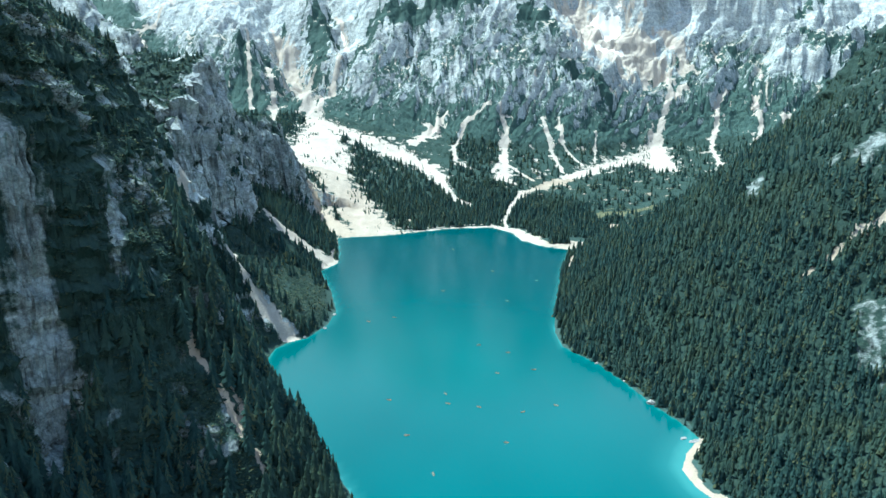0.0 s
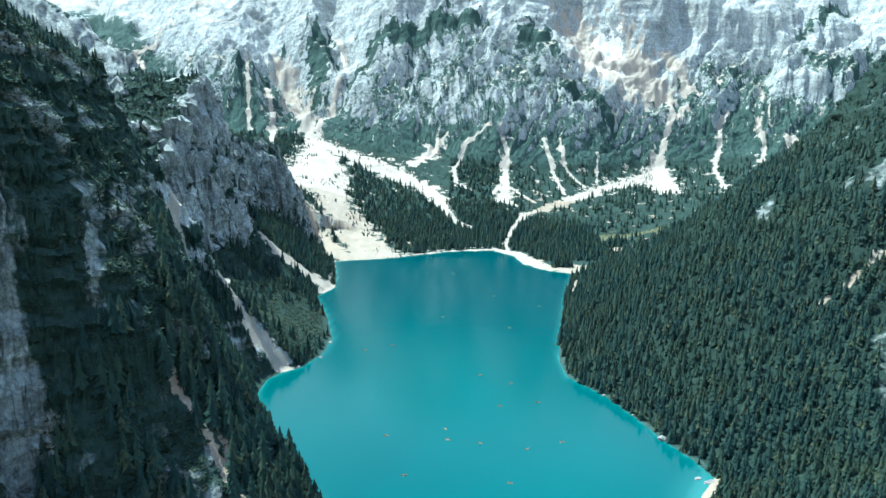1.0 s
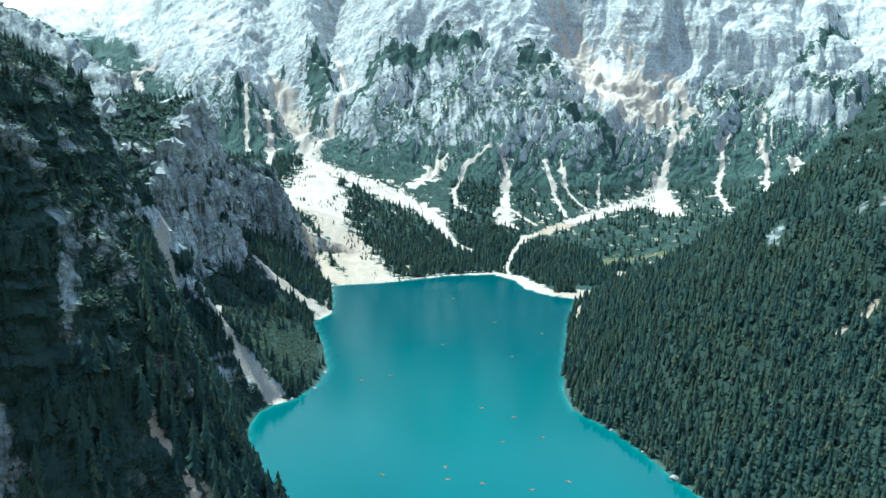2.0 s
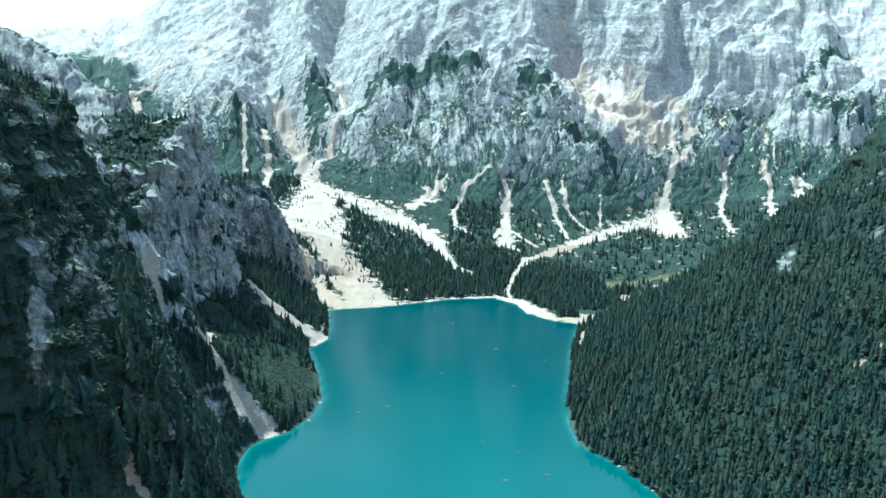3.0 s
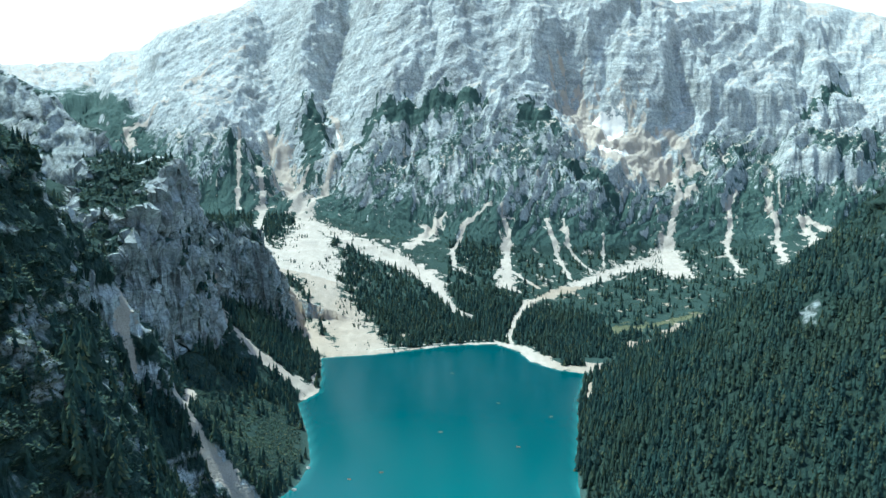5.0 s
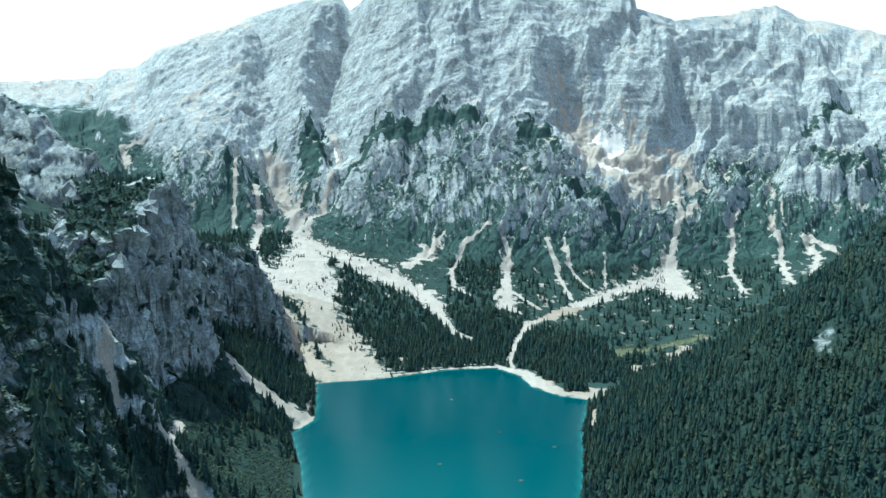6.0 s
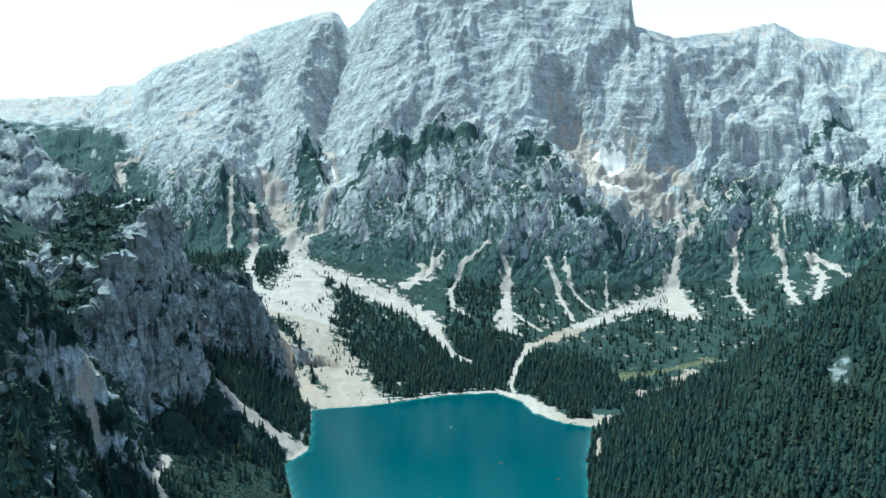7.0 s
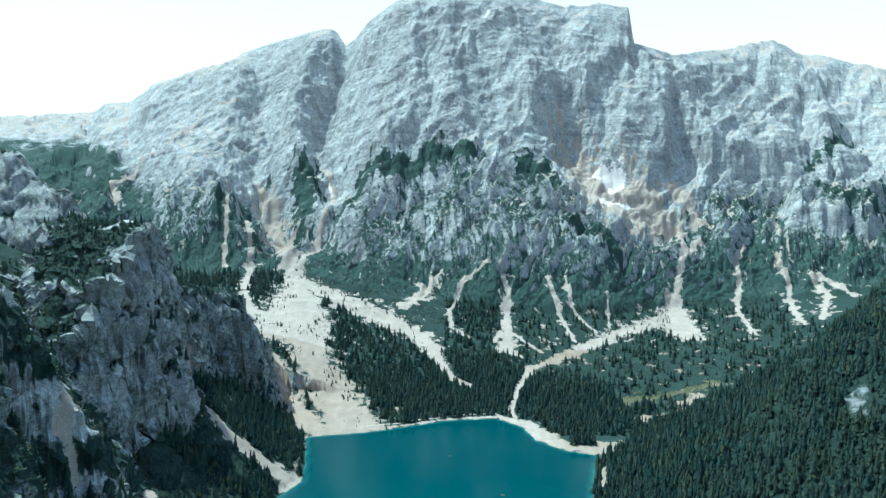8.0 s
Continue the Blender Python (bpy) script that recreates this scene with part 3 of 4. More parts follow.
# slopes with few trees, beside the scree of the left shore
CLEARINGS = [[(-250, 738, 18), (-215, 735, 18), (-190, 735, 10)], [(-188, 436, 13), (-155, 416, 13), (-135, 402, 8)], [(-300, 1075, 14), (-240, 1062, 14)], [(-175, 850, 30), (-200, 920, 34)]]
BEACHES = [
    [(112, 1378, 7), (156, 1335, 14), (178, 1268, 17), (212, 1232, 16), (262, 1216, 14), (290, 1220, 10)],
    [(225, 1250, 14), (262, 1238, 13), (290, 1232, 9)],
    [(-200, 1284, 9), (-120, 1298, 10), (-76, 1314, 7)],
    [(247, 542, 3), (229, 519, 5), (217, 495, 6), (219, 470, 5), (234, 440, 4)],
    [(-76, 1314, 3), (10, 1355, 3), (60, 1369, 3), (109, 1375, 5)],
]


def lines_mask(x, y, lines, ragged=0.35):
    """1 on the lines of x, y, half width, fading at their edges."""
    out = np.zeros(np.shape(x))
    for line in lines:
        reach = 3 * max(p[2] for p in line)
        there = (x > min(p[0] for p in line) - reach) & (x < max(p[0] for p in line) + reach) & (y > min(p[1] for p in line) - reach) & (y < max(p[1] for p in line) + reach)
        if not there.any():
            continue
        px, py = x[there], y[there]
        grain = np.clip(1 + ragged * 1.5 * fbm(px / 26, py / 26, 4, 71, 0.65), 0.35, 2.6)
        r, along = line_distance(px, py, line)
        wide = np.interp(along, range(len(line)), [p[2] for p in line])
        out[there] = np.maximum(out[there], np.clip(1.0 - 0.5 * r * grain / wide, 0, 1) * (r < 3 * wide))
    return out


# ---- ground: one sheet, finest where the flight looks ----
def ground_grid():
    bearings = np.concatenate([np.linspace(-180, -38, 40, endpoint=False), np.linspace(-38, 38, COLUMNS), np.linspace(38, 180, 40)[1:]])
    radii, stretches = [], ((0, 220, 12), (220, 380, 30), (380, 780, 225), (780, 1250, 130), (1250, 1800, 95), (1800, 3000, 320), (3000, 3350, 40), (3350, 4750, 40))
    for a, b, n in stretches:
        radii.append(np.linspace(a, b, n, endpoint=False))
    b, r = np.meshgrid(np.radians(bearings), np.concatenate(radii))
    return r * np.sin(b), r * np.cos(b)


def crumpled(x, y, z):
    """The same places with the steep rock pushed in and out, so that walls get ribs, ledges and overhangs."""
    rows, cols = np.gradient(z, axis=0), np.gradient(z, axis=1)
    ex, ey = (np.gradient(x, axis=0), np.gradient(x, axis=1)), (np.gradient(y, axis=0), np.gradient(y, axis=1))
    nx, ny, nz = ey[0] * cols - rows * ey[1], rows * ex[1] - ex[0] * cols, ex[0] * ey[1] - ey[0] * ex[1]
    long = np.sqrt(nx**2 + ny**2 + nz**2) + 1e-9
    flip = np.sign(nz) + (nz == 0)
    nx, ny, flat = nx * flip / long, ny * flip / long, np.abs(nz) / long
    far = step(y, 1700, 1900)
    size = 24 - 2 * far
    side = (x - y) * 0.7
    bent = side + 12 * fbm(x / 90, z / 90, 2, 80)
    flutes = ridged(bent / size, z / (size * 1.3) + x / 500, 6, 81, 0.6) - 0.5
    layers = fbm(side / (size * 6), np.where(far > 0.5, beds(x, y, z), z + 0.15 * x) / (size * 0.3), 4, 87, 0.6)
    push = (flutes * (1 - 0.5 * far) + (0.7 + 0.3 * far) * layers) * step(1 - flat, 0.2, 0.5) * (5.5 + 3.0 * step(y, 850, 950) - 6.9 * far) * step(z, 6, 30)
    push = push * (1 - 0.9 * step(lines_mask(x, y, WALL_SCREE + HILL_SCREE), 0.1, 0.45))
    return x + nx * push, y + ny * push, z, flat


COLUMNS = 740
GX, GY = ground_grid()
GZ = land(GX, GY)
PX, PY, PZ, FLAT = crumpled(GX, GY, GZ)


def mesh_from(name, verts, faces, mat, smooth=False):
    """A mesh object from arrays of places and of quads or triangles."""
    me = bpy.data.meshes.new(name)
    n = faces.shape[1]
    me.vertices.add(len(verts))
    me.vertices.foreach_set("co", np.ascontiguousarray(verts, np.float32).ravel())
    me.loops.add(faces.size)
    me.loops.foreach_set("vertex_index", np.ascontiguousarray(faces, np.int32).ravel())
    me.polygons.add(len(faces))
    me.polygons.foreach_set("loop_start", np.arange(0, faces.size, n, dtype=np.int32))
    me.polygons.foreach_set("use_smooth", np.full(len(faces), smooth))
    me.materials.append(mat)
    me.update(calc_edges=True)
    return new(name, me)


def ground_masks(x, y, z, flat):
    d = shore_distance(x, y)
    u, s, foot, top = massif_place(x, y)
    lump = fbm(x / 90, y / 90, 4, 61)
    fine = fbm(x / 26, y / 26, 3, 65)
    hill = (x > np.interp(y, HILL_Y, HILL_X)) & (y < 1700)
    on_massif = step(s, 0.0, 0.06) * (y > 1500)
    limit = 180 + 70 * step(-u, 0.2, 0.34) + 330 * step(-u, 0.36, 0.5) + 60 * step(u, 0.33, 0.42)
    green = step(flat + 0.12 * lump + 0.08 * fine, 0.36, 0.62)
    green = green * (1 - on_massif) + on_massif * np.clip(0.9 - (z - limit - 15 + 60 * lump) / 140, 0, 1.05) * step(flat + 0.15 * lump, 0.25, 0.5)
    green = np.maximum(green, on_massif * 0.66 * (1 - step(z - np.interp(u, ROUGH_U, ROUGH_Z) + 40 * lump, -60, 110)) * step(flat + 0.2 * fine, 0.25, 0.6) * (1 + 0.5 * lump))
    green = np.maximum(green, on_massif * 0.92 * step(lines_mask(x, y, PINE_PATCHES, 0.7), 0.25, 0.6))
    left = (x < np.interp(y, WALL_Y, WALL_X)) & (y < 1600)
    patch = fbm((x - y) / 55, z / 38, 4, 63) + 0.4 * fine
    green_left = np.clip(np.maximum(green * step(flat, 0.5, 0.75), 0.95 * step(patch, -0.65, 0.0)) * np.where((x < -490) & (y > 1050) & (flat < 0.66), 0.3, 1) * np.where(y > 900, 0.42 + 0.58 * step(flat, 0.42, 0.66), 1), 0, 1) - 1.1 * lines_mask(x, y, WALL_ROCK, 0.5)
    green = np.where(left, green_left, green)
    green = np.where(hill, np.maximum(green, 1.3), green)
    green = np.where(hill, green - 0.95 * lines_mask(x, y, HILL_ROCK, 0.8) - 0.75 * step(z, 150, 300) * step(lump + 0.5 * fine, 0.15, 0.6), green)
    fans = lines_mask(x, y, [line for some in SCREE.values() for line in some] + BEACHES)
    gullies = lines_mask(x, y, GULLIES + WALL_SCREE + HILL_SCREE, 0.6)
    snow = lines_mask(x, y, SNOW)
    basin = np.minimum(1.5 * lines_mask(x, y, BASIN, 0.6), 1.0)
    meadow = lines_mask(x, y, [[(355, 1418, 13), (430, 1440, 11), (540, 1470, 12)]], 0.9)
    apron = step(fbm(x / 40, y / 40, 4, 67), 0.25, 0.6) * np.where(x > 150, 0.5, 0.4) * step(d, 160, 300) * (1 - step(s, 0.0, 0.08)) * (y > 1350) * (z < 200)
    rim = 0.3 * step(d, -3, 0.5) * (1 - step(d, 2, 5)) * step(fbm(x / 30, y / 30, 2, 69), -0.5, 0.4)
    thread = np.abs(gradient_noise((u * 2500 + 30 * fbm(x / 120, y / 120, 3, 92)) / 44, s * 5, 91))
    threads = on_massif * 0.62 * (1 - step(thread, 0.02, 0.09)) * step(z, 130, 190) * (1 - step(z, 330, 520)) * step(fbm(x / 60, y / 60, 2, 94), -0.2, 0.3)
    ledges = on_massif * 0.52 * step(flat + 0.05 * fine, 0.66, 0.8) * step(z, limit, limit + 150)
    scree = np.maximum.reduce([fans, gullies, basin, apron, rim, ledges, threads])
    # left cliffs: shade put into the rock colour; right shore: darker rock and gravel
    shade_tone = ((1 - step(x, -60, -20)) * np.maximum(1.15 * (1 - step(y, 580, 780)), np.where(x < -535, 0.55, 0.3 + 0.5 * step(y, 1150, 1230)) * (y > 850) * (y < 1600)) + 1.0 * step(x, 150, 250) * (y < 1700)) * (0.75 + 0.25 * lump)
    return dict(green=np.clip(green, 0, 1.3), scree=scree, snow=snow, grass=meadow, shade_tone=np.clip(shade_tone, 0, 1), forest=np.where(hill, 1.0, np.where(left, 0.75, np.where((y > 1250) & (s < 0.02), 0.6, 0.0)))), fans, gullies


GREEN_MASKS, FANS, GULLY_MASK = ground_masks(GX, GY, GZ, FLAT)


def build_ground():
    """Cuts the one sheet along its landforms: each landform is an object, its gullies, snow and outcrops are parts of it."""
    rows, cols = GX.shape
    at = np.stack([PX, PY, PZ], -1).reshape(-1, 3)
    i = np.arange(rows * cols).reshape(rows, cols)
    faces = np.stack([i[:-1, :-1], i[1:, :-1], i[1:, 1:], i[:-1, 1:]], -1).reshape(-1, 4)[:, ::-1]
    faces = faces[(at[faces, 2] > -4).any(1)]
    x, y = GX.reshape(-1)[faces].mean(1), GY.reshape(-1)[faces].mean(1)
    fan = FANS.reshape(-1)[faces].mean(1)
    _, s, _, _ = massif_place(x, y)
    base = np.interp(y, WALL_Y, WALL_X)
    left = (x < base - 4) & (y < 1600)
    massif_face = (y > 1500) & (s > 0.0)
    hill = (x > np.interp(y, HILL_Y, HILL_X) + 2) & (y < 1750) & ~massif_face
    kind = np.zeros(len(faces), int)
    kind[left & (y < 830)], kind[left & (y >= 830)] = 1, 2
    kind[hill], kind[massif_face & ~left] = 3, 4
    kind[left & (x < -520) & (y > 1060)] = 5

    def nearest(lines):
        return np.argmin([line_distance(x, y, line)[0] / max(p[2] for p in line) for line in lines], 0)

    def near_line(lines):
        out = np.zeros(len(x), bool)
        for line in lines:
            r, along = line_distance(x, y, line)
            out |= r < np.maximum(np.interp(along, range(len(line)), [p[2] for p in line]), 4.5)
        return out

    def piece(name, pick, label, category, above=None, kind_of="", smooth=True):
        if not pick.any():
            return None
        used, order = np.unique(faces[pick], return_inverse=True)
        ob = mesh_from(name, at[used], order.reshape(-1, 4), GROUND, smooth)
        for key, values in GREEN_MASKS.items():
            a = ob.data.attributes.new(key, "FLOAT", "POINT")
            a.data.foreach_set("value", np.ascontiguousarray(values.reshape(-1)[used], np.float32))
        if above:
            ob.parent = above
        return tagged(ob, label, "" if above else category, kind=kind_of)

    is_snow = near_line(SNOW) & (kind == 4)
    is_gully = near_line(GULLIES + WALL_SCREE + HILL_SCREE) & np.isin(kind, (1, 2, 3, 4)) & ~is_snow
    is_fan = (fan > 0.5) & (kind == 0)
    which = nearest(list(SCREE["fan_west"]) + list(SCREE["fan_east"]) + BEACHES)
    rest = ~(is_snow | is_gully | is_fan)
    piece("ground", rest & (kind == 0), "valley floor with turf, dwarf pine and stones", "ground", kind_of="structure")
    for first, last, label in ((0, 5, "broad white scree fan running down to the lake"), (5, 7, "long white scree fan at the foot of the rock face")):
        fan_top = piece("scree_fan", is_fan & (which == first), label, "scree fan")
        for k in range(first + 1, last):
            piece("scree_lobe", is_fan & (which == k), "side lobe of loose white scree", "", fan_top)
    for k in range(len(BEACHES)):
        piece("beach", is_fan & (which == 7 + k), "pale gravel beach at the edge of the lake", "beach", kind_of="structure")
    forms = {
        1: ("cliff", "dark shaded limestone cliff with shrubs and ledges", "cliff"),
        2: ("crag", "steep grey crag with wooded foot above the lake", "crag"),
        3: ("hill", "steep hillside under dense spruce forest", "hill"),
        4: ("mountain", "huge pale grey dolomite mountain with banded walls", "mountain"),
        5: ("mountain_ridge", "bare grey rock ridge behind the wooded crag", "mountain"),
    }
    flat_face = FLAT.reshape(-1)[faces].mean(1)
    nearest_gully = nearest(GULLIES + WALL_SCREE + HILL_SCREE)
    nearest_snow = nearest(SNOW)
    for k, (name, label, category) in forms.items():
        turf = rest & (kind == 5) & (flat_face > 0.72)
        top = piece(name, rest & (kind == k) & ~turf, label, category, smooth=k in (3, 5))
        piece("grassy_ledge", turf & (kind == k), "sparse green turf on a ledge", "", top)
        for g in range(len(GULLIES + WALL_SCREE + HILL_SCREE)):
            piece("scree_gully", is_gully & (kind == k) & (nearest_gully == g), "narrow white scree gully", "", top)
        for g in range(len(SNOW)):
            piece("snow_patch", is_snow & (kind == k) & (nearest_snow == g), "old white snow patch", "", top)


def build_water():
    xs, ys = np.meshgrid(np.linspace(-330, 330, 83), np.linspace(60, 1400, 168))
    i = np.arange(xs.size).reshape(xs.shape)
    faces = np.stack([i[:-1, :-1], i[:-1, 1:], i[1:, 1:], i[1:, :-1]], -1).reshape(-1, 4)
    ob = mesh_from("water", np.stack([xs, ys, np.zeros_like(xs)], -1).reshape(-1, 3), faces, WATER, True)
    a = ob.data.attributes.new("shallow", "FLOAT", "POINT")
    a.data.foreach_set("value", np.maximum(1 - step(-shore_distance(xs, ys), 0, 9), 0.95 * (1 - step(line_distance(xs, ys, BEACHES[3])[0], 6, 38))).astype(np.float32).ravel())
    return tagged(ob, "calm turquoise mountain lake with pale shallows", "lake", kind="structure")


def build_footpath():
    """The gravel path along the far shore: a ribbon that follows the ground."""
    line = [(-118, 1312), (-72, 1330), (-20, 1352), (25, 1372), (70, 1383), (112, 1392)]
    at = np.linspace(0, len(line) - 1, 120)
    x, y = (np.interp(at, range(len(line)), [p[k] for p in line]) for k in (0, 1))
    x, y = x + 3 * fbm(at, at * 0 + 0.5, 2, 141), y + 3 * fbm(at, at * 0 + 0.5, 2, 143)
    dx, dy = np.gradient(x), np.gradient(y)
    long = np.hypot(dx, dy)
    z = land(x, y) + 0.5
    wide = 1.5 + 0.4 * fbm(at * 3, at * 0 + 0.5, 2, 145)
    rings = [np.stack([x + k * wide * dy / long, y - k * wide * dx / long, z - (0.0 if abs(k) < 1.2 else 1.2)], -1) for k in (-1.4, -1, 1, 1.4)]
    n = len(x)
    verts = np.concatenate(rings)
    i = np.arange(n - 1)
    faces = np.concatenate([np.stack([k * n + i, k * n + i + 1, (k + 1) * n + i + 1, (k + 1) * n + i], -1) for k in range(3)])
    tagged(mesh_from("footpath", verts, faces[:, ::-1], PATH_GRAVEL, True), "pale gravel footpath along the lake shore", "footpath", kind="structure")


PATH_GRAVEL = plain_material("path_gravel", (0.40, 0.36, 0.30), (0.56, 0.51, 0.44), 0.4, 0.95)
build_ground()
build_water()
build_footpath()


# ---- trees ----
def spruce(rng, tiers, fronds, radius=0.17):
    """Triangles of one spruce of unit height: drooping fronds in whorls, with gaps, round a thin stem."""
    out = []
    for k in range(tiers):
        f = (k + rng.uniform(0, 0.6)) / tiers
        z0, r0 = 0.13 + 0.80 * f, radius * (1 - f) ** 0.8 * rng.uniform(0.8, 1.15) + 0.014
        for j in range(fronds):
            a = 2 * np.pi * (j + rng.uniform(-0.35, 0.35)) / fronds + k * 2.4
            r = r0 * rng.uniform(0.55, 1.25)
            wide = 0.62 * r0 * np.tan(np.pi / fronds) * rng.uniform(0.7, 1.2)
            c, s = np.cos(a), np.sin(a)
            drop = 0.02 + rng.uniform(0.35, 0.75) * r
            stem = (0, 0, z0 + (1.7 - 0.7 * f) * 0.86 / tiers)
            tip = (r * c, r * s, z0 - drop)
            l = (0.6 * r * c - wide * s, 0.6 * r * s + wide * c, z0 - drop * 0.75)
            m = (0.6 * r * c + wide * s, 0.6 * r * s - wide * c, z0 - drop * 0.75)
            out += [(stem, l, tip), (stem, tip, m)]
    return np.array(out, np.float32)


def clump(rng, blades):
    """Triangles of a low bushy pine: short leaves pointing up and out from a cushion."""
    out = []
    for k in range(blades):
        a, up = rng.uniform(0, 2 * np.pi), rng.uniform(0.1, 1.2)
        way = np.array([np.cos(a) * np.cos(up), np.sin(a) * np.cos(up), np.sin(up) * 0.8])
        side = np.cross(way, (0, 0, 1)) + rng.normal(0, 0.2, 3)
        root = way * rng.uniform(0.1, 0.35)
        tip = way * rng.uniform(0.7, 1.1)
        half = (root + tip) / 2
        out += [(root, half + side * 0.35, tip), (root, tip, half - side * 0.35)]
    return np.array(out, np.float32)


def facing(shape):
    """The same triangles, all turned to face away from the stem and up."""
    way = shape.mean(1)
    way[:, 2] = 0.75 * np.hypot(way[:, 0], way[:, 1]) + 1e-4
    turned = (np.cross(shape[:, 1] - shape[:, 0], shape[:, 2] - shape[:, 0]) * way).sum(1) < 0
    return np.where(turned[:, None, None], shape[:, ::-1], shape)


def outward(shape):
    """Soft normals of a plant: away from its stem and a little up, as the mass of its twigs catches the light."""
    way = shape + 0.5 * shape.mean(1)[:, None]
    way = way.reshape(-1, 3)
    way[:, 2] = 0
    way /= np.linalg.norm(way, axis=1, keepdims=True) + 1e-6
    way[:, 2] = 0.75
    # half of the light follows the lie of each frond
    lie = np.cross(shape[:, 1] - shape[:, 0], shape[:, 2] - shape[:, 0])
    lie = np.repeat(lie / (np.linalg.norm(lie, axis=1, keepdims=True) + 1e-9), 3, axis=0)
    way = way / np.linalg.norm(way, axis=1, keepdims=True) + 0.9 * lie
    return way / (np.linalg.norm(way, axis=1, keepdims=True) + 1e-9)


def soft_normals(me, normals):
    a = me.attributes.new("custom_normal", "FLOAT_VECTOR", "POINT")
    a.data.foreach_set("vector", np.ascontiguousarray(normals, np.float32).ravel())


def planted(name, templates, places, sizes, widths, mat, label, category, seed, group=""):
    """Many plants in one mesh: templates turned, sized and set on their places."""
    rng = np.random.default_rng(seed)
    verts, tints, normals = [], [], []
    pick = rng.integers(0, len(templates), len(places))
    for k, shape in enumerate(templates):
        mine = np.flatnonzero(pick == k)
        if not len(mine):
            continue
        a = rng.uniform(0, 2 * np.pi, len(mine))
        c, s = np.cos(a)[:, None], np.sin(a)[:, None]
        v = shape.reshape(-1, 3)
        x = (v[None, :, 0] * c - v[None, :, 1] * s) * (sizes[mine] * widths[mine])[:, None] + places[mine, 0:1]
        y = (v[None, :, 0] * s + v[None, :, 1] * c) * (sizes[mine] * widths[mine])[:, None] + places[mine, 1:2]
        z = v[None, :, 2] * sizes[mine][:, None] + places[mine, 2:3]
        verts.append(np.stack([x, y, z], -1).reshape(-1, 3))
        o = outward(shape)
        normals.append(np.stack([o[None, :, 0] * c - o[None, :, 1] * s, o[None, :, 0] * s + o[None, :, 1] * c, o[None, :, 2] + 0 * c], -1).reshape(-1, 3))
        tints.append(np.repeat(rng.random(len(mine)), len(v)))
    verts = np.concatenate(verts)
    ob = mesh_from(name, verts, np.arange(len(verts)).reshape(-1, 3), mat, True)
    soft_normals(ob.data, np.concatenate(normals))
    t = ob.data.attributes.new("tint", "FLOAT", "POINT")
    t.data.foreach_set("value", np.concatenate(tints).astype(np.float32))
    return tagged(ob, label, category, kind="stuff")


def scattered(seed, x0, x1, y0, y1, gap):
    """Places on a jittered grid."""
    rng = np.random.default_rng(seed)
    x, y = np.meshgrid(np.arange(x0, x1, gap), np.arange(y0, y1, gap))
    return (x + rng.uniform(-0.5, 0.5, x.shape) * gap).ravel(), (y + rng.uniform(-0.5, 0.5, x.shape) * gap).ravel(), rng


def slope_at(x, y):
    zx, zy = land(x + 1.5, y) - land(x - 1.5, y), land(x, y + 1.5) - land(x, y - 1.5)
    return np.hypot(zx, zy) / 3


def open_ground(x, y):
    """How bare a place is of trees: scree, beaches, outcrops."""
    return np.maximum.reduce([lines_mask(x, y, [line for some in SCREE.values() for line in some] + BEACHES + GULLIES + WALL_SCREE + HILL_SCREE), lines_mask(x, y, HILL_ROCK) * 1.1])


RNG = np.random.default_rng(5)
NEAR = [facing(spruce(RNG, 14, 7, 0.20)) for _ in range(6)]
MIDDLE = [facing(spruce(RNG, 8, 5, 0.22)) for _ in range(8)]
FAR = [facing(spruce(RNG, 5, 4, 0.23)) for _ in range(6)]
TINY = [facing(spruce(RNG, 3, 3, 0.26)) for _ in range(6)]
BUSH = [facing(clump(RNG, 4)) for _ in range(8)]


def tree_object():
    """Six spruces with a stem and a crown, to be copied."""
    out = []
    for k, shape in enumerate(NEAR):
        base = new("spruce_tree")
        crown = mesh_from("crown", shape.reshape(-1, 3) * 22, np.arange(shape.size // 3).reshape(-1, 3), NEEDLES, True)
        soft_normals(crown.data, outward(shape))
        crown.parent = base
        bm = bmesh.new()
        bmesh.ops.create_cone(bm, cap_ends=True, segments=7, radius1=0.34, radius2=0.05, depth=21.5, matrix=Matrix.Translation((0, 0, 9.7)))
        me = bpy.data.meshes.new("trunk")
        bm.to_mesh(me)
        bm.free()
        me.materials.append(BARK)
        new("trunk", me).parent = base
        out.append(tagged(base, "tall dark green spruce on a steep rocky slope", "tree", "spruces near the shore"))
    return out


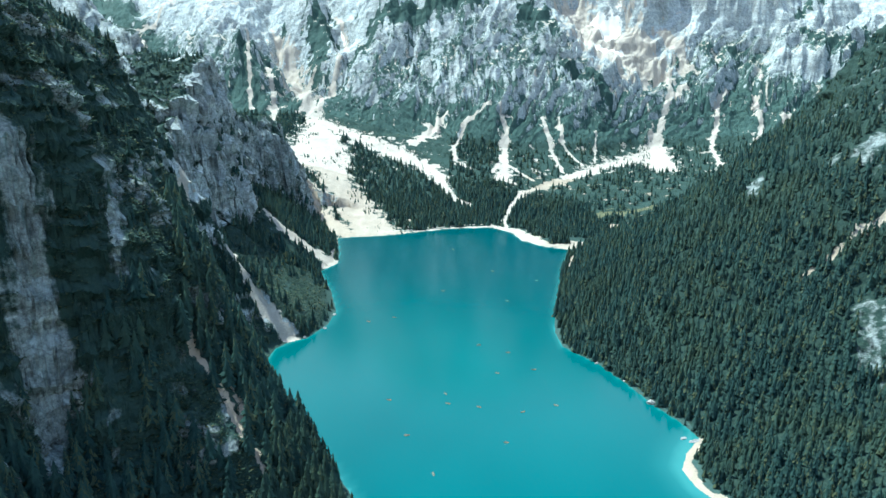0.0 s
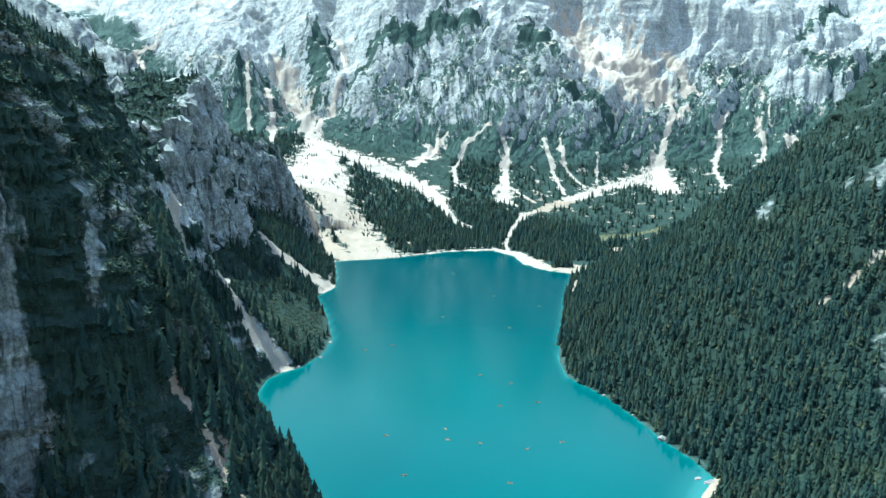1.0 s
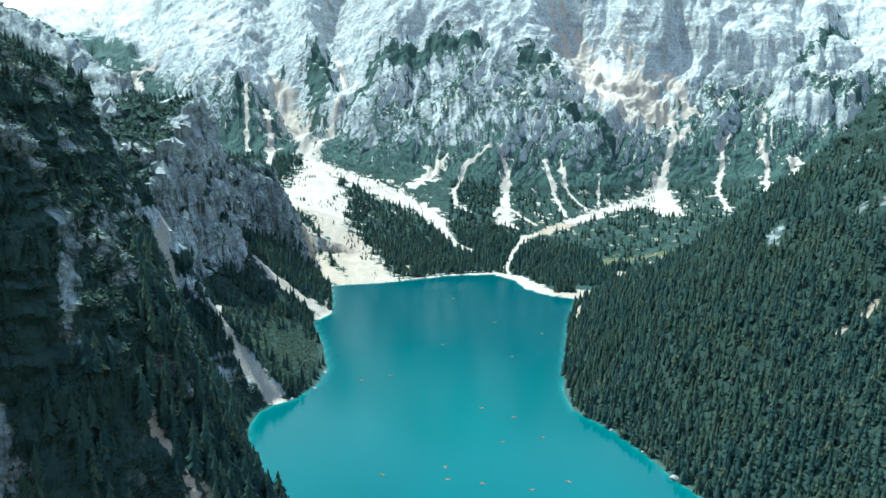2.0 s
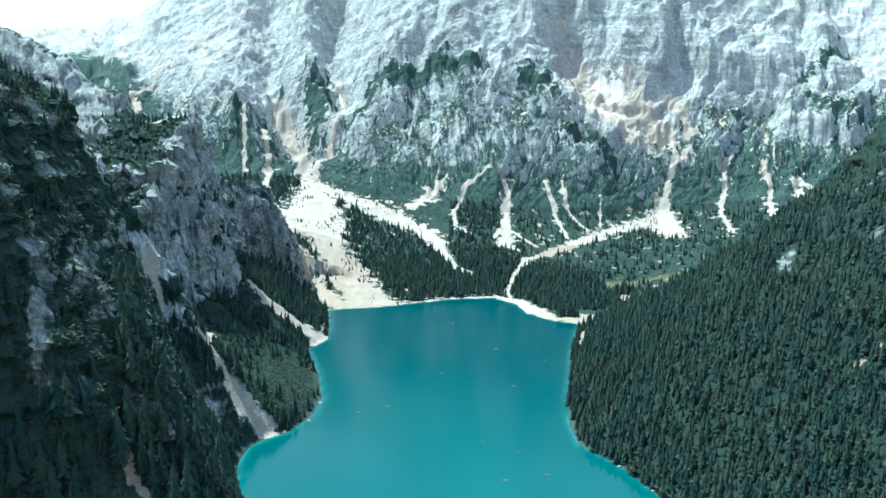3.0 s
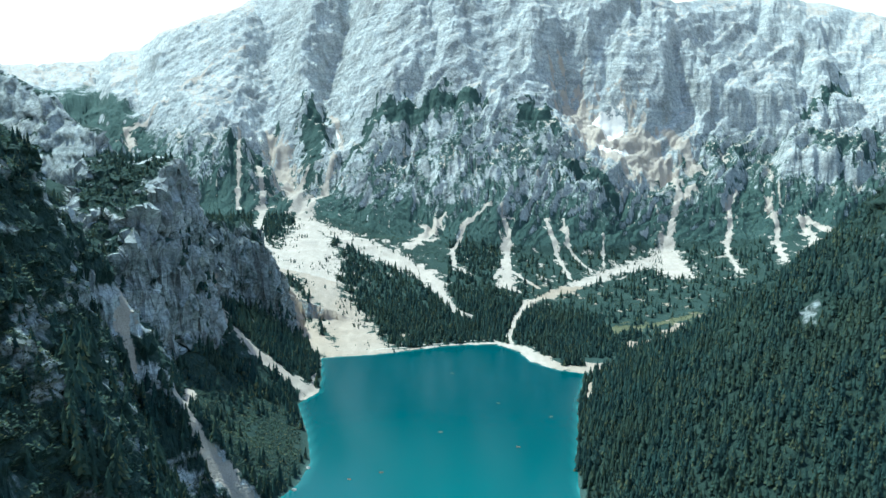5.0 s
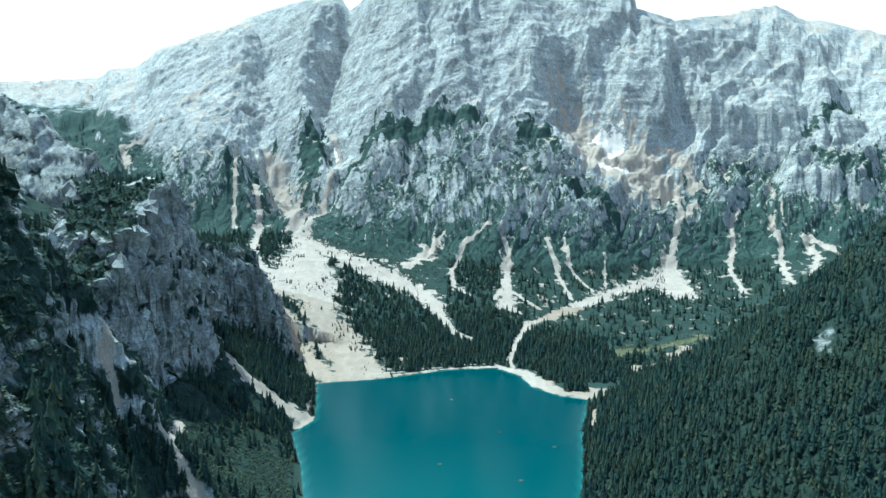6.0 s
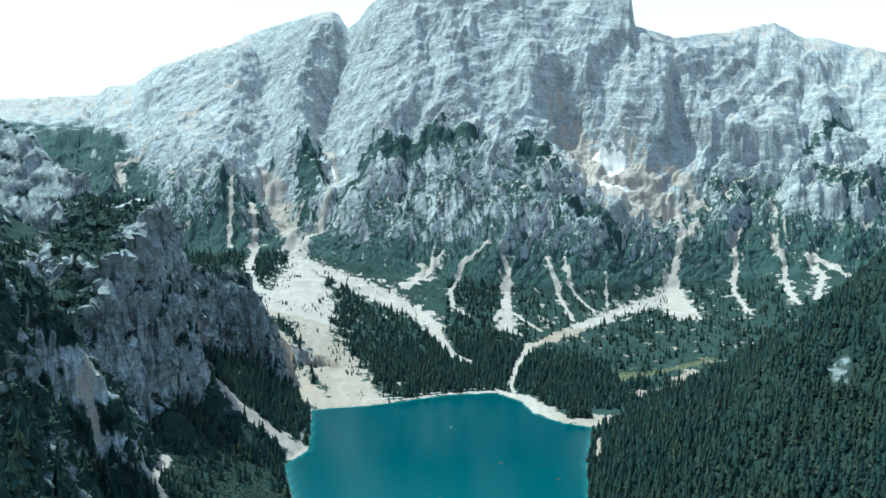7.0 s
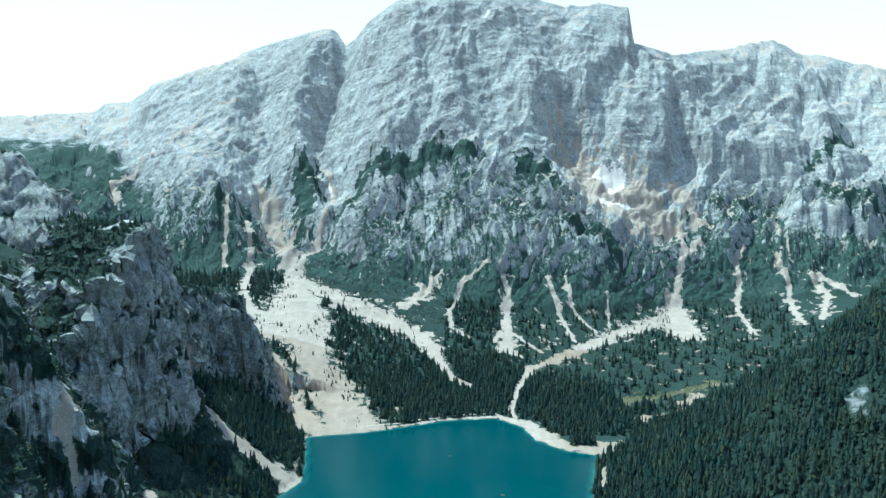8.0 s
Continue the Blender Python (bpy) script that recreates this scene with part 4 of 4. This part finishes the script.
def build_forests():
    # right-hand hill
    x, y, rng = scattered(101, 150, 1150, 330, 1640, 6.3)
    d = shore_distance(x, y)
    w = x - np.interp(y, HILL_Y, HILL_X)
    lump = fbm(x / 60, y / 60, 3, 73)
    z = land(x, y)
    keep = (w > -6) & (d > 0.6) & (open_ground(x, y) < 0.45) & (x < 0.72 * y + 75) & (z < 560)
    keep &= rng.random(len(x)) < np.clip(0.97 - 0.35 * step(z, 180, 330) - 0.12 * step(lump, 0.3, 0.7), 0, 1)
    x, y, z = x[keep], y[keep], z[keep]
    size = rng.uniform(12, 24, len(x)) * np.where(rng.random(len(x)) < 0.3, 0.6, 1) * (1 - 0.25 * step(z, 150, 400))
    rows = [("hill", x, y, z, size)]
    # left shore and its ledges: one tree at most in each cube of space
    rng = np.random.default_rng(103)
    gx, gy, gz = PX.ravel(), PY.ravel(), PZ.ravel()
    w = np.interp(GY, WALL_Y, WALL_X).ravel() - GX.ravel()
    spot = np.flatnonzero((w > 1) & (w < 360) & (gy > 140) & (gy < 1345) & (gz > 1) & (gx > -0.8 * gy - 25) & (FANS.ravel() < 0.4) & (GULLY_MASK.ravel() < 0.2) & (lines_mask(GX, GY, WALL_ROCK).ravel() < 0.45))
    bare = lines_mask(GX, GY, CLEARINGS).ravel() > 0.4
    rng.shuffle(spot)
    cube = np.stack([gx[spot] // 5.5, gy[spot] // 5.5, gz[spot] // 9], -1).astype(np.int64)
    _, first = np.unique(cube @ np.array([1, 4096, 4096 * 4096]), return_index=True)
    spot = spot[first]
    x, y, z, w, flat = gx[spot], gy[spot], gz[spot], w[spot], FLAT.ravel()[spot]
    foot = np.interp(y, WALL_Y, FOOT_W)
    lump = fbm(x / 40, y / 40, 3, 75)
    chance = np.where(w < foot + 8, (np.where(y < 640, 0.5, 0.78) - 0.35 * step(lump, 0.0, 0.5)) * step(flat, 0.26, 0.42), 0.26 * step(flat, 0.36, 0.55))
    chance = np.where((y > 790) & (y < 1000) & (w > 16) & (w < foot), 0.10, chance)
    # the crags: wooded tops, bare faces
    chance = np.where((y > 900) & (w > foot), 0.28 * step(flat, 0.66, 0.8) * (gx[spot] > -530), chance)
    keep = (rng.random(len(x)) < chance * np.where(bare[spot], 0.1, 1)) & (flat > 0.22)
    order = np.argsort(y[keep])
    x, y, z = x[keep][order], y[keep][order], z[keep][order]
    high = (w > foot + 8)[keep][order]
    rows.append(("shore", x, y, z, rng.uniform(10, 24, len(x)) * np.where((rng.random(len(x)) < 0.25) | high, 0.62, np.where(y < 640, 1.35, 1))))
    # valley floor
    x, y, rng = scattered(107, -800, 900, 1275, 2010, 7.4)
    d, z = shore_distance(x, y), land(x, y)
    _, s, _, _ = massif_place(x, y)
    meadow = lines_mask(x, y, [[(355, 1418, 13), (430, 1440, 11), (540, 1470, 12)]], 0.9)
    keep = (d > 4) & (x > np.interp(y, WALL_Y, WALL_X)) & (x < np.interp(y, HILL_Y, HILL_X)) & (open_ground(x, y) < 0.42) & (s < 0.02)
    thin = step(d, 150, 300) * np.where(x > 150, 0.8, 0.5) + meadow
    # scrub alone between the arm of the west fan and the rock
    thin = thin + 0.75 * ((x > -400) & (x < 20) & (y > np.interp(x, [-383, -281, -169, -83, -15], [1980, 1908, 1818, 1765, 1699])))
    keep &= rng.random(len(x)) < 0.92 - thin
    x, y, z = x[keep], y[keep], z[keep]
    # the clump on the beach
    cx = rng.uniform(212, 252, 34)
    cy = 1243 - 0.3 * (cx - 214) + rng.normal(3, 5, 34)
    x, y = np.append(x, cx), np.append(y, cy)
    z = np.append(z, land(cx, cy))
    rows.append(("valley", x, y, z, rng.uniform(11, 24, len(x))))
    # bushes and small trees that straggle over the scree
    x, y, rng = scattered(127, -480, 680, 1285, 2000, 7.6)
    fan = lines_mask(x, y, [line for some in SCREE.values() for line in some])
    clumps = fbm(x / 50, y / 90, 3, 78)
    keep = (fan > 0.42) & (rng.random(len(x)) < 0.5 * step(clumps, 0.1, 0.55) + 0.3 * (fan < 0.6))
    x, y = x[keep], y[keep]
    rows.append(("fan", x, y, land(x, y), rng.uniform(3, 11, len(x))))
    # lower slopes of the massif
    x, y, rng = scattered(109, -1300, 1250, 1700, 2420, 9.5)
    z, slope = land(x, y), slope_at(x, y)
    u, s, _, _ = massif_place(x, y)
    limit = 195 + 60 * step(-u, 0.2, 0.34) + 50 * step(u, 0.33, 0.42)
    keep = (s > 0.02) & (z + 60 * fbm(x / 90, y / 90, 4, 61) < limit + 25) & (open_ground(x, y) < 0.4) & (slope < 1.5)
    keep &= rng.random(len(x)) < 0.6
    x, y, z = x[keep], y[keep], z[keep]
    rows.append(("slope", x, y, z, rng.uniform(3, 7, len(x))))

    made = tree_object()
    rng = np.random.default_rng(11)
    for name, x, y, z, size in rows:
        places = np.stack([x, y, z - 0.8], -1)
        wide = rng.uniform(0.85, 1.25, len(x))
        single = np.zeros(len(x), bool)
        if name == "shore":
            # the trees of the nearest stretch of shore stand one by one
            single = y < 470
            for k in np.flatnonzero(single)[260:]:
                single[k] = False
            for k in np.flatnonzero(single):
                m = Matrix.Translation(places[k]) @ Matrix.Rotation(rng.uniform(0, 6.28), 4, "Z") @ Matrix.Diagonal((*[size[k] / 22 * wide[k]] * 2, size[k] / 22, 1))
                copy_thing(made[int(rng.integers(0, 6))], m)
        near = y < (500 if name == "shore" else 560)
        for part_of, shapes, pick in (("close", NEAR if name == "shore" else MIDDLE, near & ~single), ("middle", MIDDLE, ~near & (y < 930)), ("far", FAR if name != "slope" else TINY, ~near & (y >= 930))):
            if pick.any():
                planted("spruce_forest", shapes, places[pick], size[pick], wide[pick], NEEDLES, FOREST_LABEL[name], "forest", 13 + len(name))
    for ob in made:
        for o in (*ob.children, ob):
            bpy.data.objects.remove(o)


FOREST_LABEL = {
    "hill": "dense dark green spruce forest covering the hillside",
    "shore": "spruces scattered on the steep rocky shore",
    "valley": "spruce forest on the valley floor behind the lake",
    "fan": "small spruces and bushes straggling over the scree",
    "slope": "low trees between the scree gullies",
}


def build_shrubs():
    """Low pines on the ledges of the cliff and crag."""
    rng = np.random.default_rng(19)
    base = np.interp(GY, WALL_Y, WALL_X) - GX
    spot = (base > 4) & (base < 330) & (GY > 330) & (GY < 1330) & (GX > -0.79 * GY - 10) & (GZ > 3)
    bare = np.maximum(FANS, np.maximum(GULLY_MASK, 0.8 * lines_mask(GX, GY, WALL_ROCK))) > 0.35
    lump = fbm(GX / 34, GY / 34 + GZ / 40, 3, 77) + 0.5 * fbm(GX / 9, GZ / 9, 2, 79)
    wide = np.hypot(np.gradient(PX, axis=1), np.gradient(PY, axis=1)) * np.sqrt(np.gradient(PX, axis=0) ** 2 + np.gradient(PY, axis=0) ** 2 + np.gradient(PZ, axis=0) ** 2)
    chance = np.where(spot & ~bare, wide, 0) * step(lump + 0.9 * (FLAT - 0.42), -0.45, 0.1) * np.clip(600 / np.maximum(GY, 100), 0.2, 1.4) ** 2 * np.where((GY > 790) & (GY < 1010), 5, 1)
    pick = rng.choice(GX.size, 46000, replace=False, p=chance.ravel() / chance.sum())
    at = np.stack([PX.ravel()[pick], PY.ravel()[pick], PZ.ravel()[pick] - 0.4], -1)
    planted("dwarf_pine", BUSH, at, rng.uniform(1.2, 3.6, len(at)), rng.uniform(0.9, 1.5, len(at)), SHRUB, "low dark dwarf pines on the rocky ledges", "shrub", 17)


def build_valley_shrubs():
    x, y, rng = scattered(131, -420, 900, 1300, 2010, 5.6)
    d, z = shore_distance(x, y), land(x, y)
    _, s, _, _ = massif_place(x, y)
    keep = (d > 90) & (s < 0.05) & (x > np.interp(y, WALL_Y, WALL_X)) & (x < np.interp(y, HILL_Y, HILL_X)) & (open_ground(x, y) < 0.5) & (rng.random(len(x)) < 0.75 * step(fbm(x / 45, y / 45, 3, 79), -0.6, 0.0))
    x, y, z = x[keep], y[keep], z[keep]
    planted("dwarf_pine", BUSH, np.stack([x, y, z - 0.3], -1), rng.uniform(1.6, 4.0, len(x)), rng.uniform(1.0, 1.8, len(x)), SHRUB, "low grey-green dwarf pines on the valley floor", "shrub", 23)


build_forests()
build_shrubs()
build_valley_shrubs()


# ---- boats, boulders ----
def part(name, bm, mat, above, label=""):
    me = bpy.data.meshes.new(name)
    bm.to_mesh(me)
    bm.free()
    me.materials.append(mat)
    ob = new(name, me)
    ob.parent = above
    return tagged(ob, label)


def box(bm, size, at, turn=None):
    m = Matrix.Translation(at) @ (turn or Matrix.Identity(4)) @ Matrix.Diagonal((*size, 1))
    bmesh.ops.create_cube(bm, size=1.0, matrix=m)


HULL_WOOD = plain_material("varnished_boat_wood", (0.30, 0.13, 0.05), (0.45, 0.22, 0.09), 3.0, 0.45)
BENCH_WOOD = plain_material("pale_boat_wood", (0.50, 0.38, 0.24), (0.68, 0.54, 0.36), 4.0, 0.6)
BOULDER = plain_material("grey_boulder", (0.20, 0.20, 0.195), (0.36, 0.35, 0.33), 0.6, 0.9)


def rowing_boat():
    """A wooden rowing boat, 5.2 m long: hull lofted from ribs, floor, benches, rim and two oars."""
    boat = new("rowing_boat")
    bm = bmesh.new()
    rings, steps = [], 11
    for k in range(steps):
        f = k / (steps - 1)
        y = -2.6 + 5.2 * f
        beam = 0.78 * math.sin(math.pi * (0.12 + 0.88 * f) ** 0.85) ** 0.6 if f < 1 else 0.02
        beam = max(beam, 0.02)
        keel = -0.16 + 0.30 * abs(f - 0.45) ** 2.2 * 2.5
        rim = 0.42 + 0.22 * abs(f - 0.4) ** 2 * 2.2
        ring = [(-beam, rim), (-beam * 0.92, 0.18), (-beam * 0.55, keel + 0.05), (0, keel), (beam * 0.55, keel + 0.05), (beam * 0.92, 0.18), (beam, rim)]
        inner = [(x * 0.93, z + 0.03 if abs(x) < beam * 0.9 else z) for x, z in reversed(ring)]
        rings.append([bm.verts.new((x, y, z)) for x, z in ring + inner])
    for a, b in zip(rings, rings[1:]):
        for k in range(len(a)):
            bm.faces.new((a[k], a[(k + 1) % len(a)], b[(k + 1) % len(a)], b[k]))
    bm.faces.new(rings[0][::-1])
    bm.faces.new(rings[-1])
    bmesh.ops.recalc_face_normals(bm, faces=bm.faces)
    part("hull", bm, HULL_WOOD, boat)
    for y, wide in ((-1.5, 1.1), (-0.1, 1.36), (1.2, 1.15)):
        bm = bmesh.new()
        box(bm, (wide, 0.3, 0.04), (0, y, 0.27))
        bmesh.ops.bevel(bm, geom=bm.edges, offset=0.01, segments=1)
        part("bench", bm, BENCH_WOOD, boat, "pale wooden bench")
    for side in (-1, 1):
        bm = bmesh.new()
        turn = Matrix.Rotation(side * radians(24), 4, "Z") @ Matrix.Rotation(side * radians(9), 4, "Y")
        bmesh.ops.create_cone(bm, cap_ends=True, segments=6, radius1=0.03, radius2=0.025, depth=2.4, matrix=Matrix.Translation((side * 1.35, 0.2, 0.42)) @ turn @ Matrix.Rotation(radians(90), 4, "Y"))
        box(bm, (0.6, 0.16, 0.02), Vector((side * 2.55, 0.2 + 0.55, 0.25)), turn)
        part("oar", bm, BENCH_WOOD, boat, "pale wooden oar")
    return tagged(boat, "brown wooden rowing boat drifting on the turquoise lake", "boat", "rowing boats on the lake")


BOATS = [(-52, 611, 80), (7, 626, 20), (9, 605, 70), (41, 599, 60), (85, 590, 115), (121, 604, 60), (-30, 544, 95), (63, 534, 80), (-4, 484, 10), (66, 676, 75), (49, 753, 100), (84, 732, 85),
         (109, 686, 95), (4, 955, 90), (100, 914, 80), (-63, 842, 100), (-97, 825, 70), (88, 1060, 90), (157, 1012, 110), (23, 1192, 60)]


def build_boats():
    first = rowing_boat()
    for k, (x, y, a) in enumerate(BOATS):
        m = pose(x, y, 0.0, 0, 0, a)
        if k:
            copy_thing(first, m)
        else:
            first.matrix_basis = m


def boulder(size, at, seed):
    rng = np.random.default_rng(seed)
    bm = bmesh.new()
    bmesh.ops.create_icosphere(bm, subdivisions=3, radius=1.0)
    shift = Vector(rng.uniform(0, 50, 3))
    for v in bm.verts:
        n = v.co.normalized()
        v.co = n * (1 + 0.45 * noise.noise(n * 1.3 + shift) + 0.18 * noise.noise(n * 3.1 + shift))
        v.co = Vector((v.co.x * size[0], v.co.y * size[1], v.co.z * size[2]))
    me = bpy.data.meshes.new("boulder")
    bm.to_mesh(me)
    bm.free()
    me.materials.append(BOULDER)
    ob = new("boulder", me)
    ob.matrix_basis = Matrix.Translation(at) @ Matrix.Rotation(rng.uniform(0, 6), 4, "Z")
    return tagged(ob, "weathered grey boulder at the edge of the lake", "boulder", "boulders along the shore")


def build_boulders():
    rng = np.random.default_rng(31)
    boulder((4.2, 3.4, 3.6), (221, 611, 0.6), 1)
    boulder((3.0, 1.6, 1.2), (186, 705, 0.2), 2)
    boulder((6.0, 2.0, 1.2), (240, 540, 0.2), 3)
    boulder((4.0, 1.8, 1.0), (232, 545, 0.1), 4)
    for k, (x, y) in enumerate(((-152, 800), (-147, 850), (-198, 1150), (206, 660), (170, 745), (-172, 768), (-300, 1420), (-262, 1450), (-150, 1420))):
        z = float(land(np.array([float(x)]), np.array([float(y)]))[0])
        r = rng.uniform(1.2, 2.6)
        boulder((r * rng.uniform(1, 1.5), r, r * 0.7), (x, y, max(z, 0) + 0.15), 40 + k)


build_boats()
build_boulders()
